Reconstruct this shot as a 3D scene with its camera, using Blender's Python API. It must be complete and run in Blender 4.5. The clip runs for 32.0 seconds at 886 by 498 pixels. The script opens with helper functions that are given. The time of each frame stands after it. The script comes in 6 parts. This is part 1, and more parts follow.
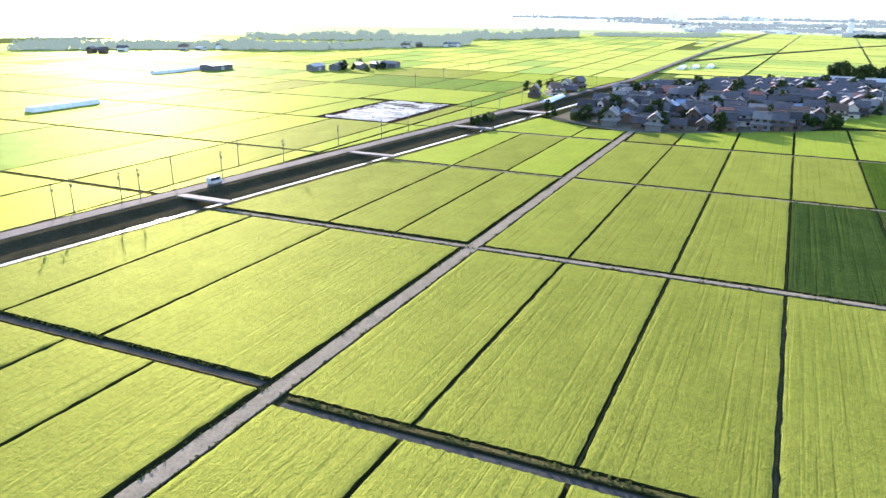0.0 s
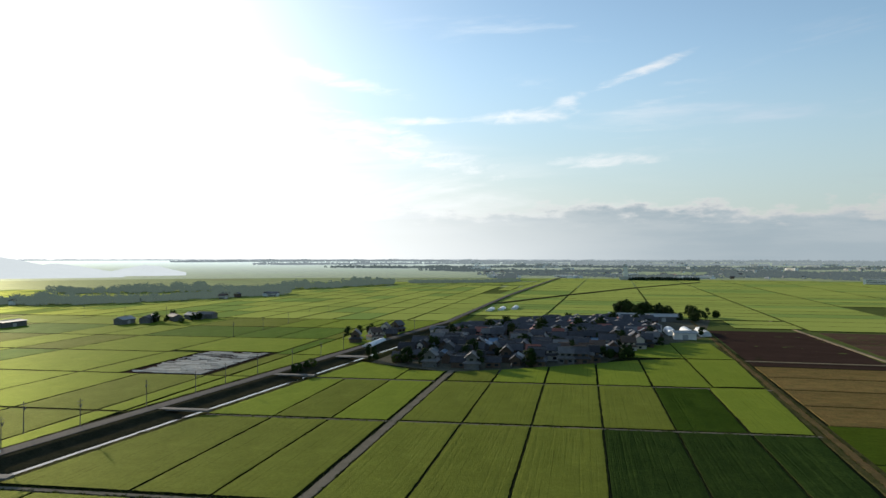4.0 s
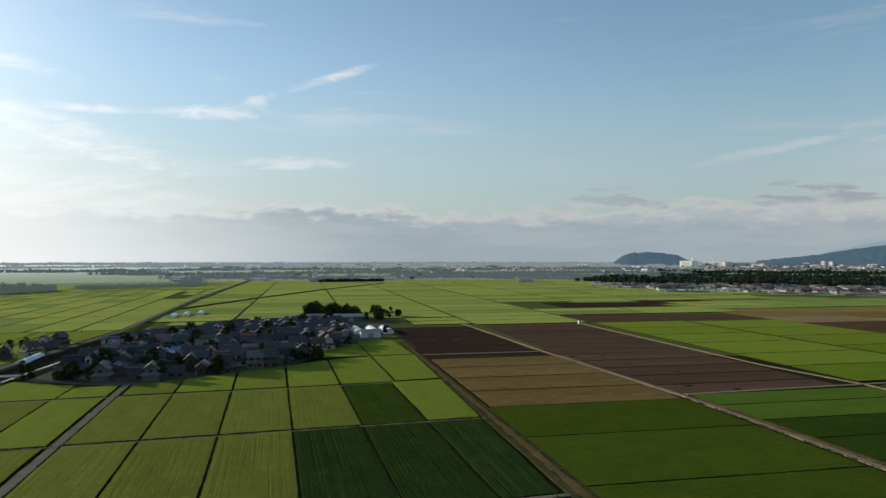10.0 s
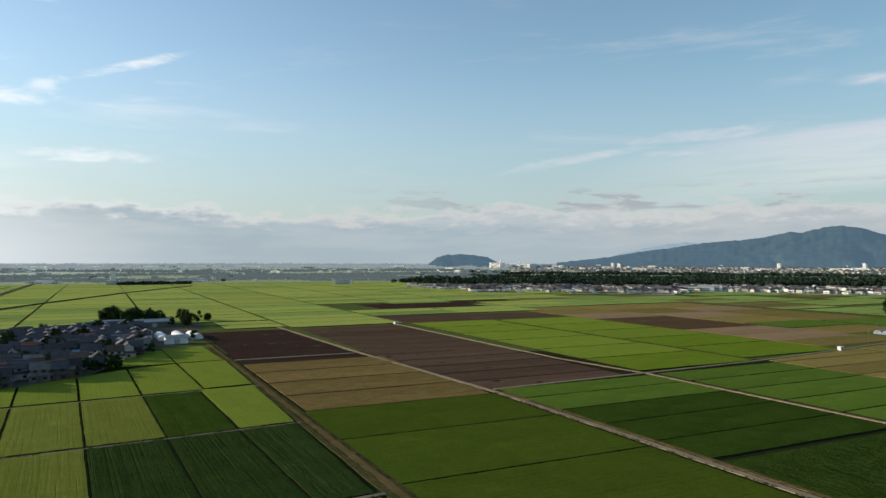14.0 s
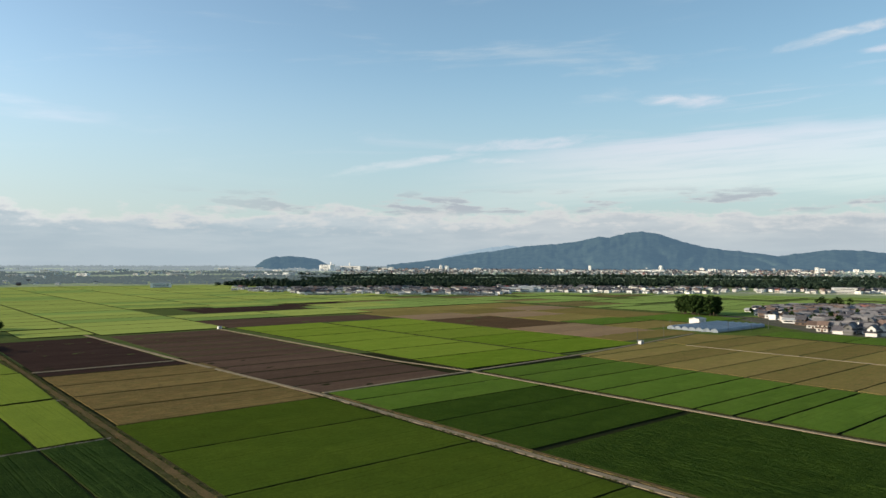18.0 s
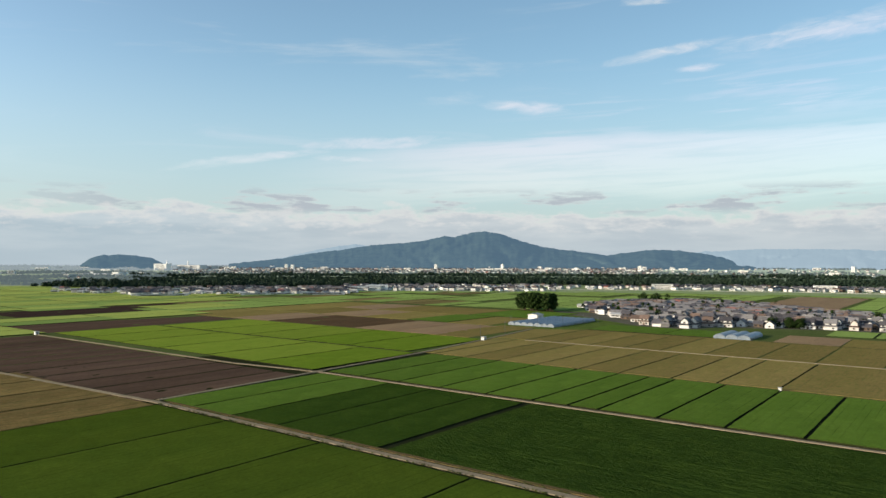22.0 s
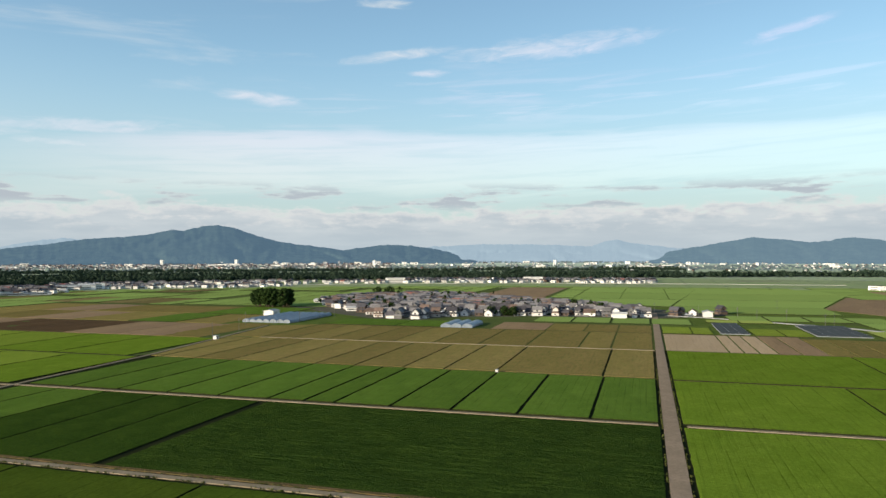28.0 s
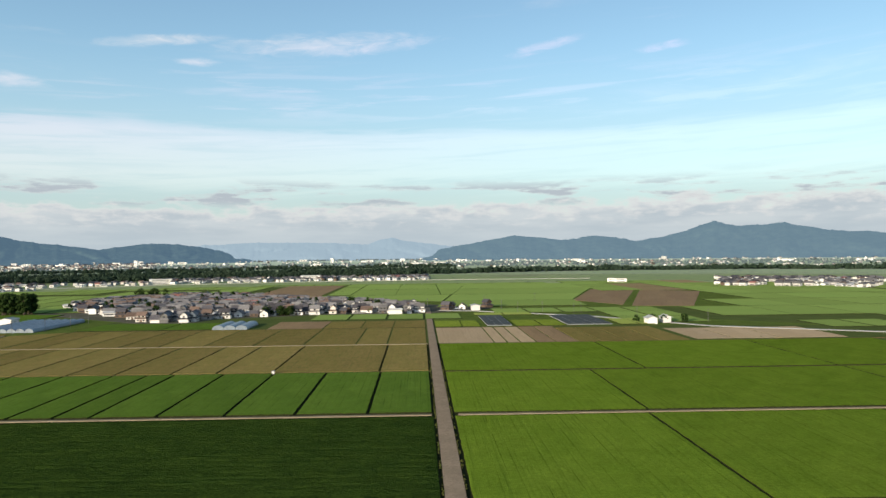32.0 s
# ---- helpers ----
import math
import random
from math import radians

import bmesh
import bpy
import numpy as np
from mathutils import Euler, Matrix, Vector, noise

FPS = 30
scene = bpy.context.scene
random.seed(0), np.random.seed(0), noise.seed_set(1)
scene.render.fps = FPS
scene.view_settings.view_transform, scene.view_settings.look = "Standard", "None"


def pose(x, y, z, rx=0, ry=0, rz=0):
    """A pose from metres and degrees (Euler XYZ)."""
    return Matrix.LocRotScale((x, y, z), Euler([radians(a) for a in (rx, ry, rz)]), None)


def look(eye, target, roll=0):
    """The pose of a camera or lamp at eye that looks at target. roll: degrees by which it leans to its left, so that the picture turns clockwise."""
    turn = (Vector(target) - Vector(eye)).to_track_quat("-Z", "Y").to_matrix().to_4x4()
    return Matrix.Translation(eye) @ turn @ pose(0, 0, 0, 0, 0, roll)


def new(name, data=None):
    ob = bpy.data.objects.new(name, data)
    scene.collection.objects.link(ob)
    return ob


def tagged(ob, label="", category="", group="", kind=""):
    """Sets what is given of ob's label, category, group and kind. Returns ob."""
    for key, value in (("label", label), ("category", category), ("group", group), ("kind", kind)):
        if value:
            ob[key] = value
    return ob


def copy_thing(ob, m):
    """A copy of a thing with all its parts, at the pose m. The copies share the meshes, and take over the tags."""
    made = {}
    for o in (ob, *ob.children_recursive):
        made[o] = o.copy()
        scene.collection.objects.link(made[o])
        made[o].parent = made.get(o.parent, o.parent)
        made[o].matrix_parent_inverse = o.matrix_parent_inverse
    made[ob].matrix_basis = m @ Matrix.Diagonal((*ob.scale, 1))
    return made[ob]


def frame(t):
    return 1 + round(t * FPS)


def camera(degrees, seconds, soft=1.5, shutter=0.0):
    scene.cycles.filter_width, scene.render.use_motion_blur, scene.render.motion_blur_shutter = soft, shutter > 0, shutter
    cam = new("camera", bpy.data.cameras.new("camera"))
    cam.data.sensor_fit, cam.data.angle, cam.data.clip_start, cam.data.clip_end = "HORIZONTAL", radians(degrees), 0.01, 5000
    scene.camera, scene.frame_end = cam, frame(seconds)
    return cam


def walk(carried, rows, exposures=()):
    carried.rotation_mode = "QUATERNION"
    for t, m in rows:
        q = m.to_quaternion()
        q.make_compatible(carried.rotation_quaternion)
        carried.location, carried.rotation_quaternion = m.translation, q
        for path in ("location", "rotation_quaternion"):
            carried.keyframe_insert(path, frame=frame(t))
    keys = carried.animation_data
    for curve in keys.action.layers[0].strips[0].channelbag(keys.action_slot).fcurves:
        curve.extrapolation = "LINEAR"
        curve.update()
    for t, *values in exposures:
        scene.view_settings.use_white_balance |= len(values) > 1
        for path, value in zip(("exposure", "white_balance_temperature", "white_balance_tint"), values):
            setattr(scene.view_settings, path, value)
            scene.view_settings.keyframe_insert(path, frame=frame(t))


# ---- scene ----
cam = camera(64.49, 32.0)
PATH = [
    (0.0, pose(0, 0, 55, 70.751, -0.670, 1.378)),
    (0.5, pose(0, 0, 55, 73.619, -0.684, 0.489)),
    (1.0, pose(0, 0, 55, 76.508, -0.592, -0.599)),
    (1.5, pose(0, 0, 55, 79.387, -0.517, -1.720)),
    (2.0, pose(0, 0, 55, 82.244, -0.469, -3.055)),
    (2.5, pose(0, 0, 55, 85.099, -0.399, -4.711)),
    (3.0, pose(0, 0, 55, 87.952, -0.298, -6.857)),
    (3.5, pose(0, 0, 55, 90.200, -0.228, -10.160)),
    (4.0, pose(0, 0, 55, 90.591, -0.062, -13.075)),
    (4.5, pose(0, 0, 55, 90.580, 0.003, -15.818)),
    (6.5, pose(0, 0, 55, 90.634, 0.079, -25.075)),
    (7.0, pose(0, 0, 55, 90.638, 0.084, -27.102)),
    (7.5, pose(0, 0, 55, 90.673, 0.103, -29.128)),
    (8.0, pose(0, 0, 55, 90.700, 0.115, -31.000)),
    (8.5, pose(0, 0, 55, 90.734, 0.101, -32.856)),
    (9.0, pose(0, 0, 55, 90.747, 0.072, -34.609)),
    (9.5, pose(0, 0, 55, 90.754, 0.069, -36.276)),
    (10.0, pose(0, 0, 55, 90.776, 0.064, -37.956)),
    (10.5, pose(0, 0, 55, 90.799, 0.051, -39.728)),
    (11.0, pose(0, 0, 55, 90.806, 0.079, -41.535)),
    (11.5, pose(0, 0, 55, 90.827, 0.073, -43.022)),
    (12.0, pose(0, 0, 55, 90.831, 0.034, -44.282)),
    (12.5, pose(0, 0, 55, 90.836, 0.007, -46.062)),
    (13.0, pose(0, 0, 55, 90.858, -0.017, -48.396)),
    (13.5, pose(0, 0, 55, 90.871, -0.004, -50.685)),
    (14.0, pose(0, 0, 55, 90.905, -0.070, -52.801)),
    (14.5, pose(0, 0, 55, 90.945, -0.098, -54.709)),
    (16.5, pose(0, 0, 55, 91.085, -0.170, -60.932)),
    (17.0, pose(0, 0, 55, 91.105, -0.159, -62.757)),
    (17.5, pose(0, 0, 55, 91.111, -0.162, -64.627)),
    (18.0, pose(0, 0, 55, 91.111, -0.144, -66.569)),
    (18.5, pose(0, 0, 55, 91.094, -0.181, -68.486)),
    (19.0, pose(0, 0, 55, 91.087, -0.126, -70.212)),
    (19.5, pose(0, 0, 55, 91.081, -0.117, -71.820)),
    (20.0, pose(0, 0, 55, 91.084, -0.141, -73.272)),
    (20.5, pose(0, 0, 55, 91.099, -0.147, -74.681)),
    (21.0, pose(0, 0, 55, 91.088, -0.110, -76.150)),
    (21.5, pose(0, 0, 55, 91.083, -0.121, -77.622)),
    (22.0, pose(0, 0, 55, 91.045, -0.136, -78.959)),
    (22.5, pose(0, 0, 55, 91.001, -0.125, -80.355)),
    (23.0, pose(0, 0, 55, 90.949, -0.174, -81.807)),
    (23.5, pose(0, 0, 55, 90.878, -0.118, -83.244)),
    (24.0, pose(0, 0, 55, 90.859, -0.103, -84.834)),
    (24.5, pose(0, 0, 55, 90.808, -0.143, -86.630)),
    (26.5, pose(0, 0, 55, 90.709, -0.020, -94.033)),
    (27.0, pose(0, 0, 55, 90.690, 0.006, -95.815)),
    (27.5, pose(0, 0, 55, 90.667, 0.071, -97.991)),
    (28.0, pose(0, 0, 55, 90.627, 0.121, -100.187)),
    (28.5, pose(0, 0, 55, 90.600, 0.089, -102.543)),
    (29.0, pose(0, 0, 55, 90.574, 0.147, -104.350)),
    (29.5, pose(0, 0, 55, 90.540, 0.145, -105.729)),
    (30.0, pose(0, 0, 55, 90.520, 0.144, -107.662)),
    (30.5, pose(0, 0, 55, 90.489, 0.230, -110.567)),
    (31.0, pose(0, 0, 55, 90.437, 0.355, -113.475)),
    (31.5, pose(0, 0, 55, 90.420, 0.354, -116.085)),
    (32.0, pose(0, 0, 55, 90.366, 0.612, -118.216)),
]

EXPOSURES = [(0.0, 2.62, 6050, 24), (1.0, 2.5, 6050, 24), (2.0, 1.8, 6250, 17), (3.0, 0.85, 6400, 12), (4.0, 0.44, 6500, 10), (6.5, 0.12, 6500, 10), (9.0, 0.16, 6500, 10), (12.0, 0.38, 6500, 10),
             (14.0, 0.48, 6500, 10), (20.0, 0.66, 6500, 10), (32.0, 0.70, 6500, 10)]
walk(cam, PATH, EXPOSURES)

# ---- light: low morning sun over the plain, blue sky with broken cloud ----
SUN_A, SUN_EL = radians(-24.7), radians(12.5)      # compass angle from +y towards +x, and height
sun_dir = Vector((math.sin(SUN_A) * math.cos(SUN_EL), math.cos(SUN_A) * math.cos(SUN_EL), math.sin(SUN_EL)))
sun = new("sun", bpy.data.lights.new("sun", "SUN"))
sun.data.energy, sun.data.angle, sun.data.color = 4.6, radians(0.53), (1.0, 0.87, 0.68)
sun.matrix_world = look(sun_dir * 100, (0, 0, 0))


class Nodes:
    """Short hand for a node tree."""

    def __init__(self, tree):
        self.tree = tree
        tree.nodes.clear()

    def add(self, kind, **values):
        n = self.tree.nodes.new(kind)
        for key, value in values.items():
            if key.startswith("i_"):
                name = key[2:].replace("_", " ")
                sock = n.inputs[int(name)] if name.isdigit() else n.inputs[name]
                if isinstance(value, bpy.types.NodeSocket):
                    self.tree.links.new(value, sock)
                else:
                    sock.default_value = value
            else:
                setattr(n, key, value)
        return n

    def math(self, op, a, b=0.0, c=0.0, clamp=False):
        return self.add("ShaderNodeMath", operation=op, use_clamp=clamp, i_0=a, i_1=b, i_2=c).outputs[0]

    def span(self, x, lo, hi, out0=0.0, out1=1.0):
        """Smooth step of x from lo..hi to out0..out1."""
        n = self.add("ShaderNodeMapRange", interpolation_type="SMOOTHSTEP", i_Value=x)
        for k, v in zip(("From Min", "From Max", "To Min", "To Max"), (lo, hi, out0, out1)):
            if isinstance(v, bpy.types.NodeSocket):
                self.tree.links.new(v, n.inputs[k])
            else:
                n.inputs[k].default_value = v
        return n.outputs[0]

    def xyz(self, x=0.0, y=0.0, z=0.0):
        return self.add("ShaderNodeCombineXYZ", i_X=x, i_Y=y, i_Z=z).outputs[0]

    def noise(self, vec, scale=1.0, detail=4.0, rough=0.55, warp=0.0):
        return self.add("ShaderNodeTexNoise", i_Vector=vec, i_Scale=scale, i_Detail=detail, i_Roughness=rough, i_Distortion=warp).outputs[0]

    def mix(self, f, a, b, blend="MIX"):
        n = self.add("ShaderNodeMix", data_type="RGBA", blend_type=blend)
        for sock, v in ((n.inputs[0], f), (n.inputs[6], a), (n.inputs[7], b)):
            if isinstance(v, bpy.types.NodeSocket):
                self.tree.links.new(v, sock)
            else:
                sock.default_value = v if isinstance(v, float) else (*v[:3], 1.0)
        return n.outputs[2]


world = bpy.data.worlds.new("sky")
scene.world = world
world.use_nodes = True
w = Nodes(world.node_tree)
way = w.add("ShaderNodeTexCoord").outputs["Generated"]
sep = w.add("ShaderNodeSeparateXYZ", i_Vector=way)
el = w.math("MULTIPLY", w.math("ARCSINE", sep.outputs[2]), 57.2958)
az = w.math("MULTIPLY", w.math("ARCTAN2", sep.outputs[0], sep.outputs[1]), 57.2958)
sky = w.add("ShaderNodeTexSky", sky_type="NISHITA", sun_disc=False, sun_elevation=SUN_EL, sun_rotation=SUN_A, altitude=60.0,
            air_density=1.0, dust_density=0.3, ozone_density=1.4).outputs[0]
to_sun = w.add("ShaderNodeVectorMath", operation="DOT_PRODUCT", i_0=way, i_1=tuple(sun_dir)).outputs["Value"]
sky = w.mix(1.0, sky, w.mix(w.span(to_sun, -0.2, 0.6), (0.91, 1.0, 0.985), (0.975, 0.99, 0.985)), "MULTIPLY")
sky = w.mix(1.0, sky, w.xyz(*[w.span(to_sun, -1.0, 0.0, 0.78, 1.0)] * 3), "MULTIPLY")
milk = w.span(el, 0.0, 17.0, 0.80, 0.0)
sky = w.mix(milk, sky, w.mix(w.span(to_sun, -0.3, 0.7), (1.98, 2.42, 2.76), (2.1, 2.5, 2.8)))
# the bright glare round the sun
glare = w.math("POWER", w.math("MAXIMUM", w.math("MULTIPLY", w.math("SUBTRACT", to_sun, 0.5), 2.0), 0.0), 7.0)
sky = w.mix(glare, sky, (9.5, 9.6, 9.5))
# thin high veil: warped streaks along the wind
streak = w.noise(w.xyz(w.math("MULTIPLY", az, 0.045), w.math("ADD", w.math("MULTIPLY", el, 0.33), w.math("MULTIPLY", az, -0.012))), 1.0, 6.0, 0.6, 0.5)
wob = w.noise(w.xyz(w.math("MULTIPLY", az, 0.05), w.math("MULTIPLY", el, 0.1)), 1.0, 3.0)
el_w = w.math("ADD", el, w.math("MULTIPLY", w.math("SUBTRACT", wob, 0.5), 2.6))
el_w = w.math("ADD", el_w, w.span(az, 60.0, 84.0, 2.2, 0.0))
comb = w.noise(w.xyz(w.math("MULTIPLY", az, 0.09), w.math("ADD", w.math("MULTIPLY", el, 1.3), w.math("MULTIPLY", az, -0.05)), 6.0), 1.0, 7.0, 0.62, 0.5)
soft_el = w.math("ADD", el_w, w.math("MULTIPLY", w.math("SUBTRACT", comb, 0.5), 2.2))
band = w.math("MULTIPLY", w.span(soft_el, 4.2, 6.6), w.span(soft_el, 9.3, 10.3, 1.0, 0.0))
band = w.math("MULTIPLY", band, w.span(az, 60.0, 86.0, 0.0, 1.0))
band = w.math("MULTIPLY", band, w.span(comb, 0.32, 0.56, 0.62, 1.0))
thin = w.math("MULTIPLY", w.math("MULTIPLY", w.span(comb, 0.48, 0.66), w.span(el, 9.5, 12.0)), w.math("MULTIPLY", w.span(el, 12.0, 16.0, 0.45, 0.0), w.span(az, 80.0, 100.0)))
wisp = w.math("MULTIPLY", w.span(streak, 0.54, 0.76), w.math("MULTIPLY", w.span(el, 5.0, 9.0), w.span(el, 15.0, 26.0, 0.8, 0.0)))
veil = w.math("MULTIPLY", w.math("MULTIPLY", w.span(az, 6.0, 44.0, 1.0, 0.0), w.span(az, -95.0, -60.0)), w.math("MULTIPLY", w.span(el_w, 2.0, 5.0), w.span(w.math("ADD", el_w, w.math("MULTIPLY", az, 0.14)), 9.0, 15.0, 1.0, 0.0)))
veil = w.math("MULTIPLY", veil, w.math("MAXIMUM", w.span(az, -12.0, 22.0, 1.0, 0.0), w.span(streak, 0.38, 0.6, 0.35, 1.0)))
# a few single streaks: compass angle, height, half length, half thickness, tilt
SINGLE = [(23.2, 12.2, 1.5, 0.75, 0.35), (19.5, 11.2, 5.0, 0.60, 0.05), (11.5, 10.9, 4.5, 0.40, 0.03), (29.0, 14.3, 4.0, 0.40, 0.30), (9.0, 8.9, 12.0, 1.8, -0.30), (1.5, 14.7, 8.5, 0.80, -0.22), (63.5, 8.0, 6.5, 0.50, 0.16),
          (96.5, 16.0, 5.0, 0.45, 0.12), (99.3, 14.7, 1.8, 0.36, 0.05), (109.0, 16.4, 9.0, 0.85, 0.06), (126.4, 16.0, 3.2, 0.50, 0.20), (95.5, 19.8, 2.4, 0.45, 0.0), (86.0, 12.3, 4.2, 0.62, -0.10),
          (71.5, 8.2, 3.4, 0.42, 0.0), (136.0, 15.6, 2.2, 0.35, 0.1), (26.0, 7.6, 5.0, 0.75, 0.02), (73.0, 9.6, 7.0, 0.55, 0.05)]
fray = w.noise(w.xyz(w.math("MULTIPLY", az, 0.4), w.math("ADD", w.math("MULTIPLY", el, 1.5), w.math("MULTIPLY", az, -0.12)), 1.0), 1.0, 6.0, 0.62, 0.6)
single = None
for a0, e0, la, le, tilt in SINGLE:
    da = w.math("SUBTRACT", az, a0)
    de = w.math("SUBTRACT", w.math("SUBTRACT", w.math("ADD", el, w.math("MULTIPLY", w.math("SUBTRACT", streak, 0.5), 2.2 * le)), e0), w.math("MULTIPLY", da, tilt))
    r = w.math("ADD", w.math("POWER", w.math("ABSOLUTE", w.math("DIVIDE", da, la)), 2.0), w.math("POWER", w.math("ABSOLUTE", w.math("DIVIDE", de, le)), 2.0))
    m = w.span(w.math("ADD", r, w.math("MULTIPLY", w.math("SUBTRACT", fray, 0.45), 3.4)), -0.9, 1.5, 0.95, 0.0)
    m = w.math("MULTIPLY", m, w.span(r, 0.2, 2.1, 1.0, 0.0))
    single = m if single is None else w.math("MAXIMUM", single, m)
high = w.math("MAXIMUM", w.math("MAXIMUM", w.math("MAXIMUM", band, thin), veil), w.math("MAXIMUM", w.math("MULTIPLY", wisp, 0.6), w.math("MULTIPLY", single, w.span(streak, 0.25, 0.5, 0.7, 1.1))))
# a long bank of cumulus far off: ragged lit tops over a grey body
puff = w.noise(w.xyz(w.math("MULTIPLY", az, 0.34), w.math("MULTIPLY", el, 1.0)), 1.0, 9.0, 0.60)
top = w.math("ADD", w.math("ADD", 2.0, w.math("MULTIPLY", w.noise(w.xyz(w.math("MULTIPLY", az, 0.06), 3.7), 1.0, 2.0), 2.4)), w.math("MULTIPLY", w.noise(w.xyz(w.math("MULTIPLY", az, 0.25), 9.1), 1.0, 3.0), 1.6))
heap = w.math("SUBTRACT", w.math("ADD", puff, w.math("MULTIPLY", w.math("SUBTRACT", top, el), 0.24)), 0.5)
low = w.math("MULTIPLY", w.span(heap, -0.09, 0.13), w.span(az, -2.0, 32.0, 0.15, 0.95))
inner = w.noise(w.xyz(w.math("MULTIPLY", az, 0.5), w.math("MULTIPLY", el, 1.5), 4.0), 1.0, 7.0, 0.6)
lit = w.math("MAXIMUM", w.span(heap, -0.01, 0.26, 1.0, 0.0), w.math("MULTIPLY", w.span(inner, 0.50, 0.66), w.math("MULTIPLY", w.span(el, 1.4, 3.0, 0.0, 0.6), w.span(az, 40.0, 66.0, 0.25, 1.0))))
grey = w.noise(w.xyz(w.math("MULTIPLY", az, 0.10), w.math("MULTIPLY", el, 0.7), 8.0), 1.0, 5.0)
body = w.mix(w.span(az, 50.0, 78.0), w.mix(w.span(grey, 0.35, 0.65), (1.95, 2.40, 2.70), (2.50, 2.86, 3.06)), w.mix(w.span(grey, 0.35, 0.65), (2.20, 2.48, 2.70), (2.72, 2.94, 3.06)))
low_col = w.mix(lit, body, w.mix(w.span(to_sun, 0.3, 0.9), (3.42, 3.40, 3.36), (4.8, 4.85, 4.8)))
# single grey rags above the bank, thicker below
ragn = w.noise(w.xyz(w.math("MULTIPLY", az, 0.13), w.math("MULTIPLY", el, 0.8), 5.0), 1.0, 7.0, 0.6)
rag = w.math("MULTIPLY", w.span(ragn, 0.50, 0.60), w.math("MULTIPLY", w.span(el, 3.4, 4.4), w.span(el, 4.9, 6.2, 0.9, 0.0)))
rag = w.math("MULTIPLY", rag, w.span(az, 40.0, 60.0))
white = w.mix(w.span(to_sun, 0.30, 0.95), (3.28, 3.50, 3.62), (6.2, 6.35, 6.4))
bright = w.mix(1.0, w.mix(1.0, sky, (1.25, 1.2, 1.15), "MULTIPLY"), white, "LIGHTEN")
col = w.mix(w.math("MULTIPLY", high, 0.92), sky, bright)
col = w.mix(rag, col, w.mix(w.span(ragn, 0.53, 0.60), (2.9, 2.95, 3.0), (2.05, 2.24, 2.48)))
col = w.mix(low, col, low_col)
# haze over the horizon, thick and bright below the sun
sunny = w.span(to_sun, 0.45, 0.98)
haze = w.span(el, -0.5, w.math("ADD", 3.3, w.math("MULTIPLY", sunny, 5.5)), w.math("ADD", 0.75, w.math("MULTIPLY", sunny, 0.2)), 0.0)
col = w.mix(haze, col, w.mix(sunny, (2.02, 2.42, 2.68), (6.4, 6.6, 6.6)))
w.add("ShaderNodeOutputWorld", i_Surface=w.add("ShaderNodeBackground", i_Color=col, i_Strength=0.14).outputs[0])


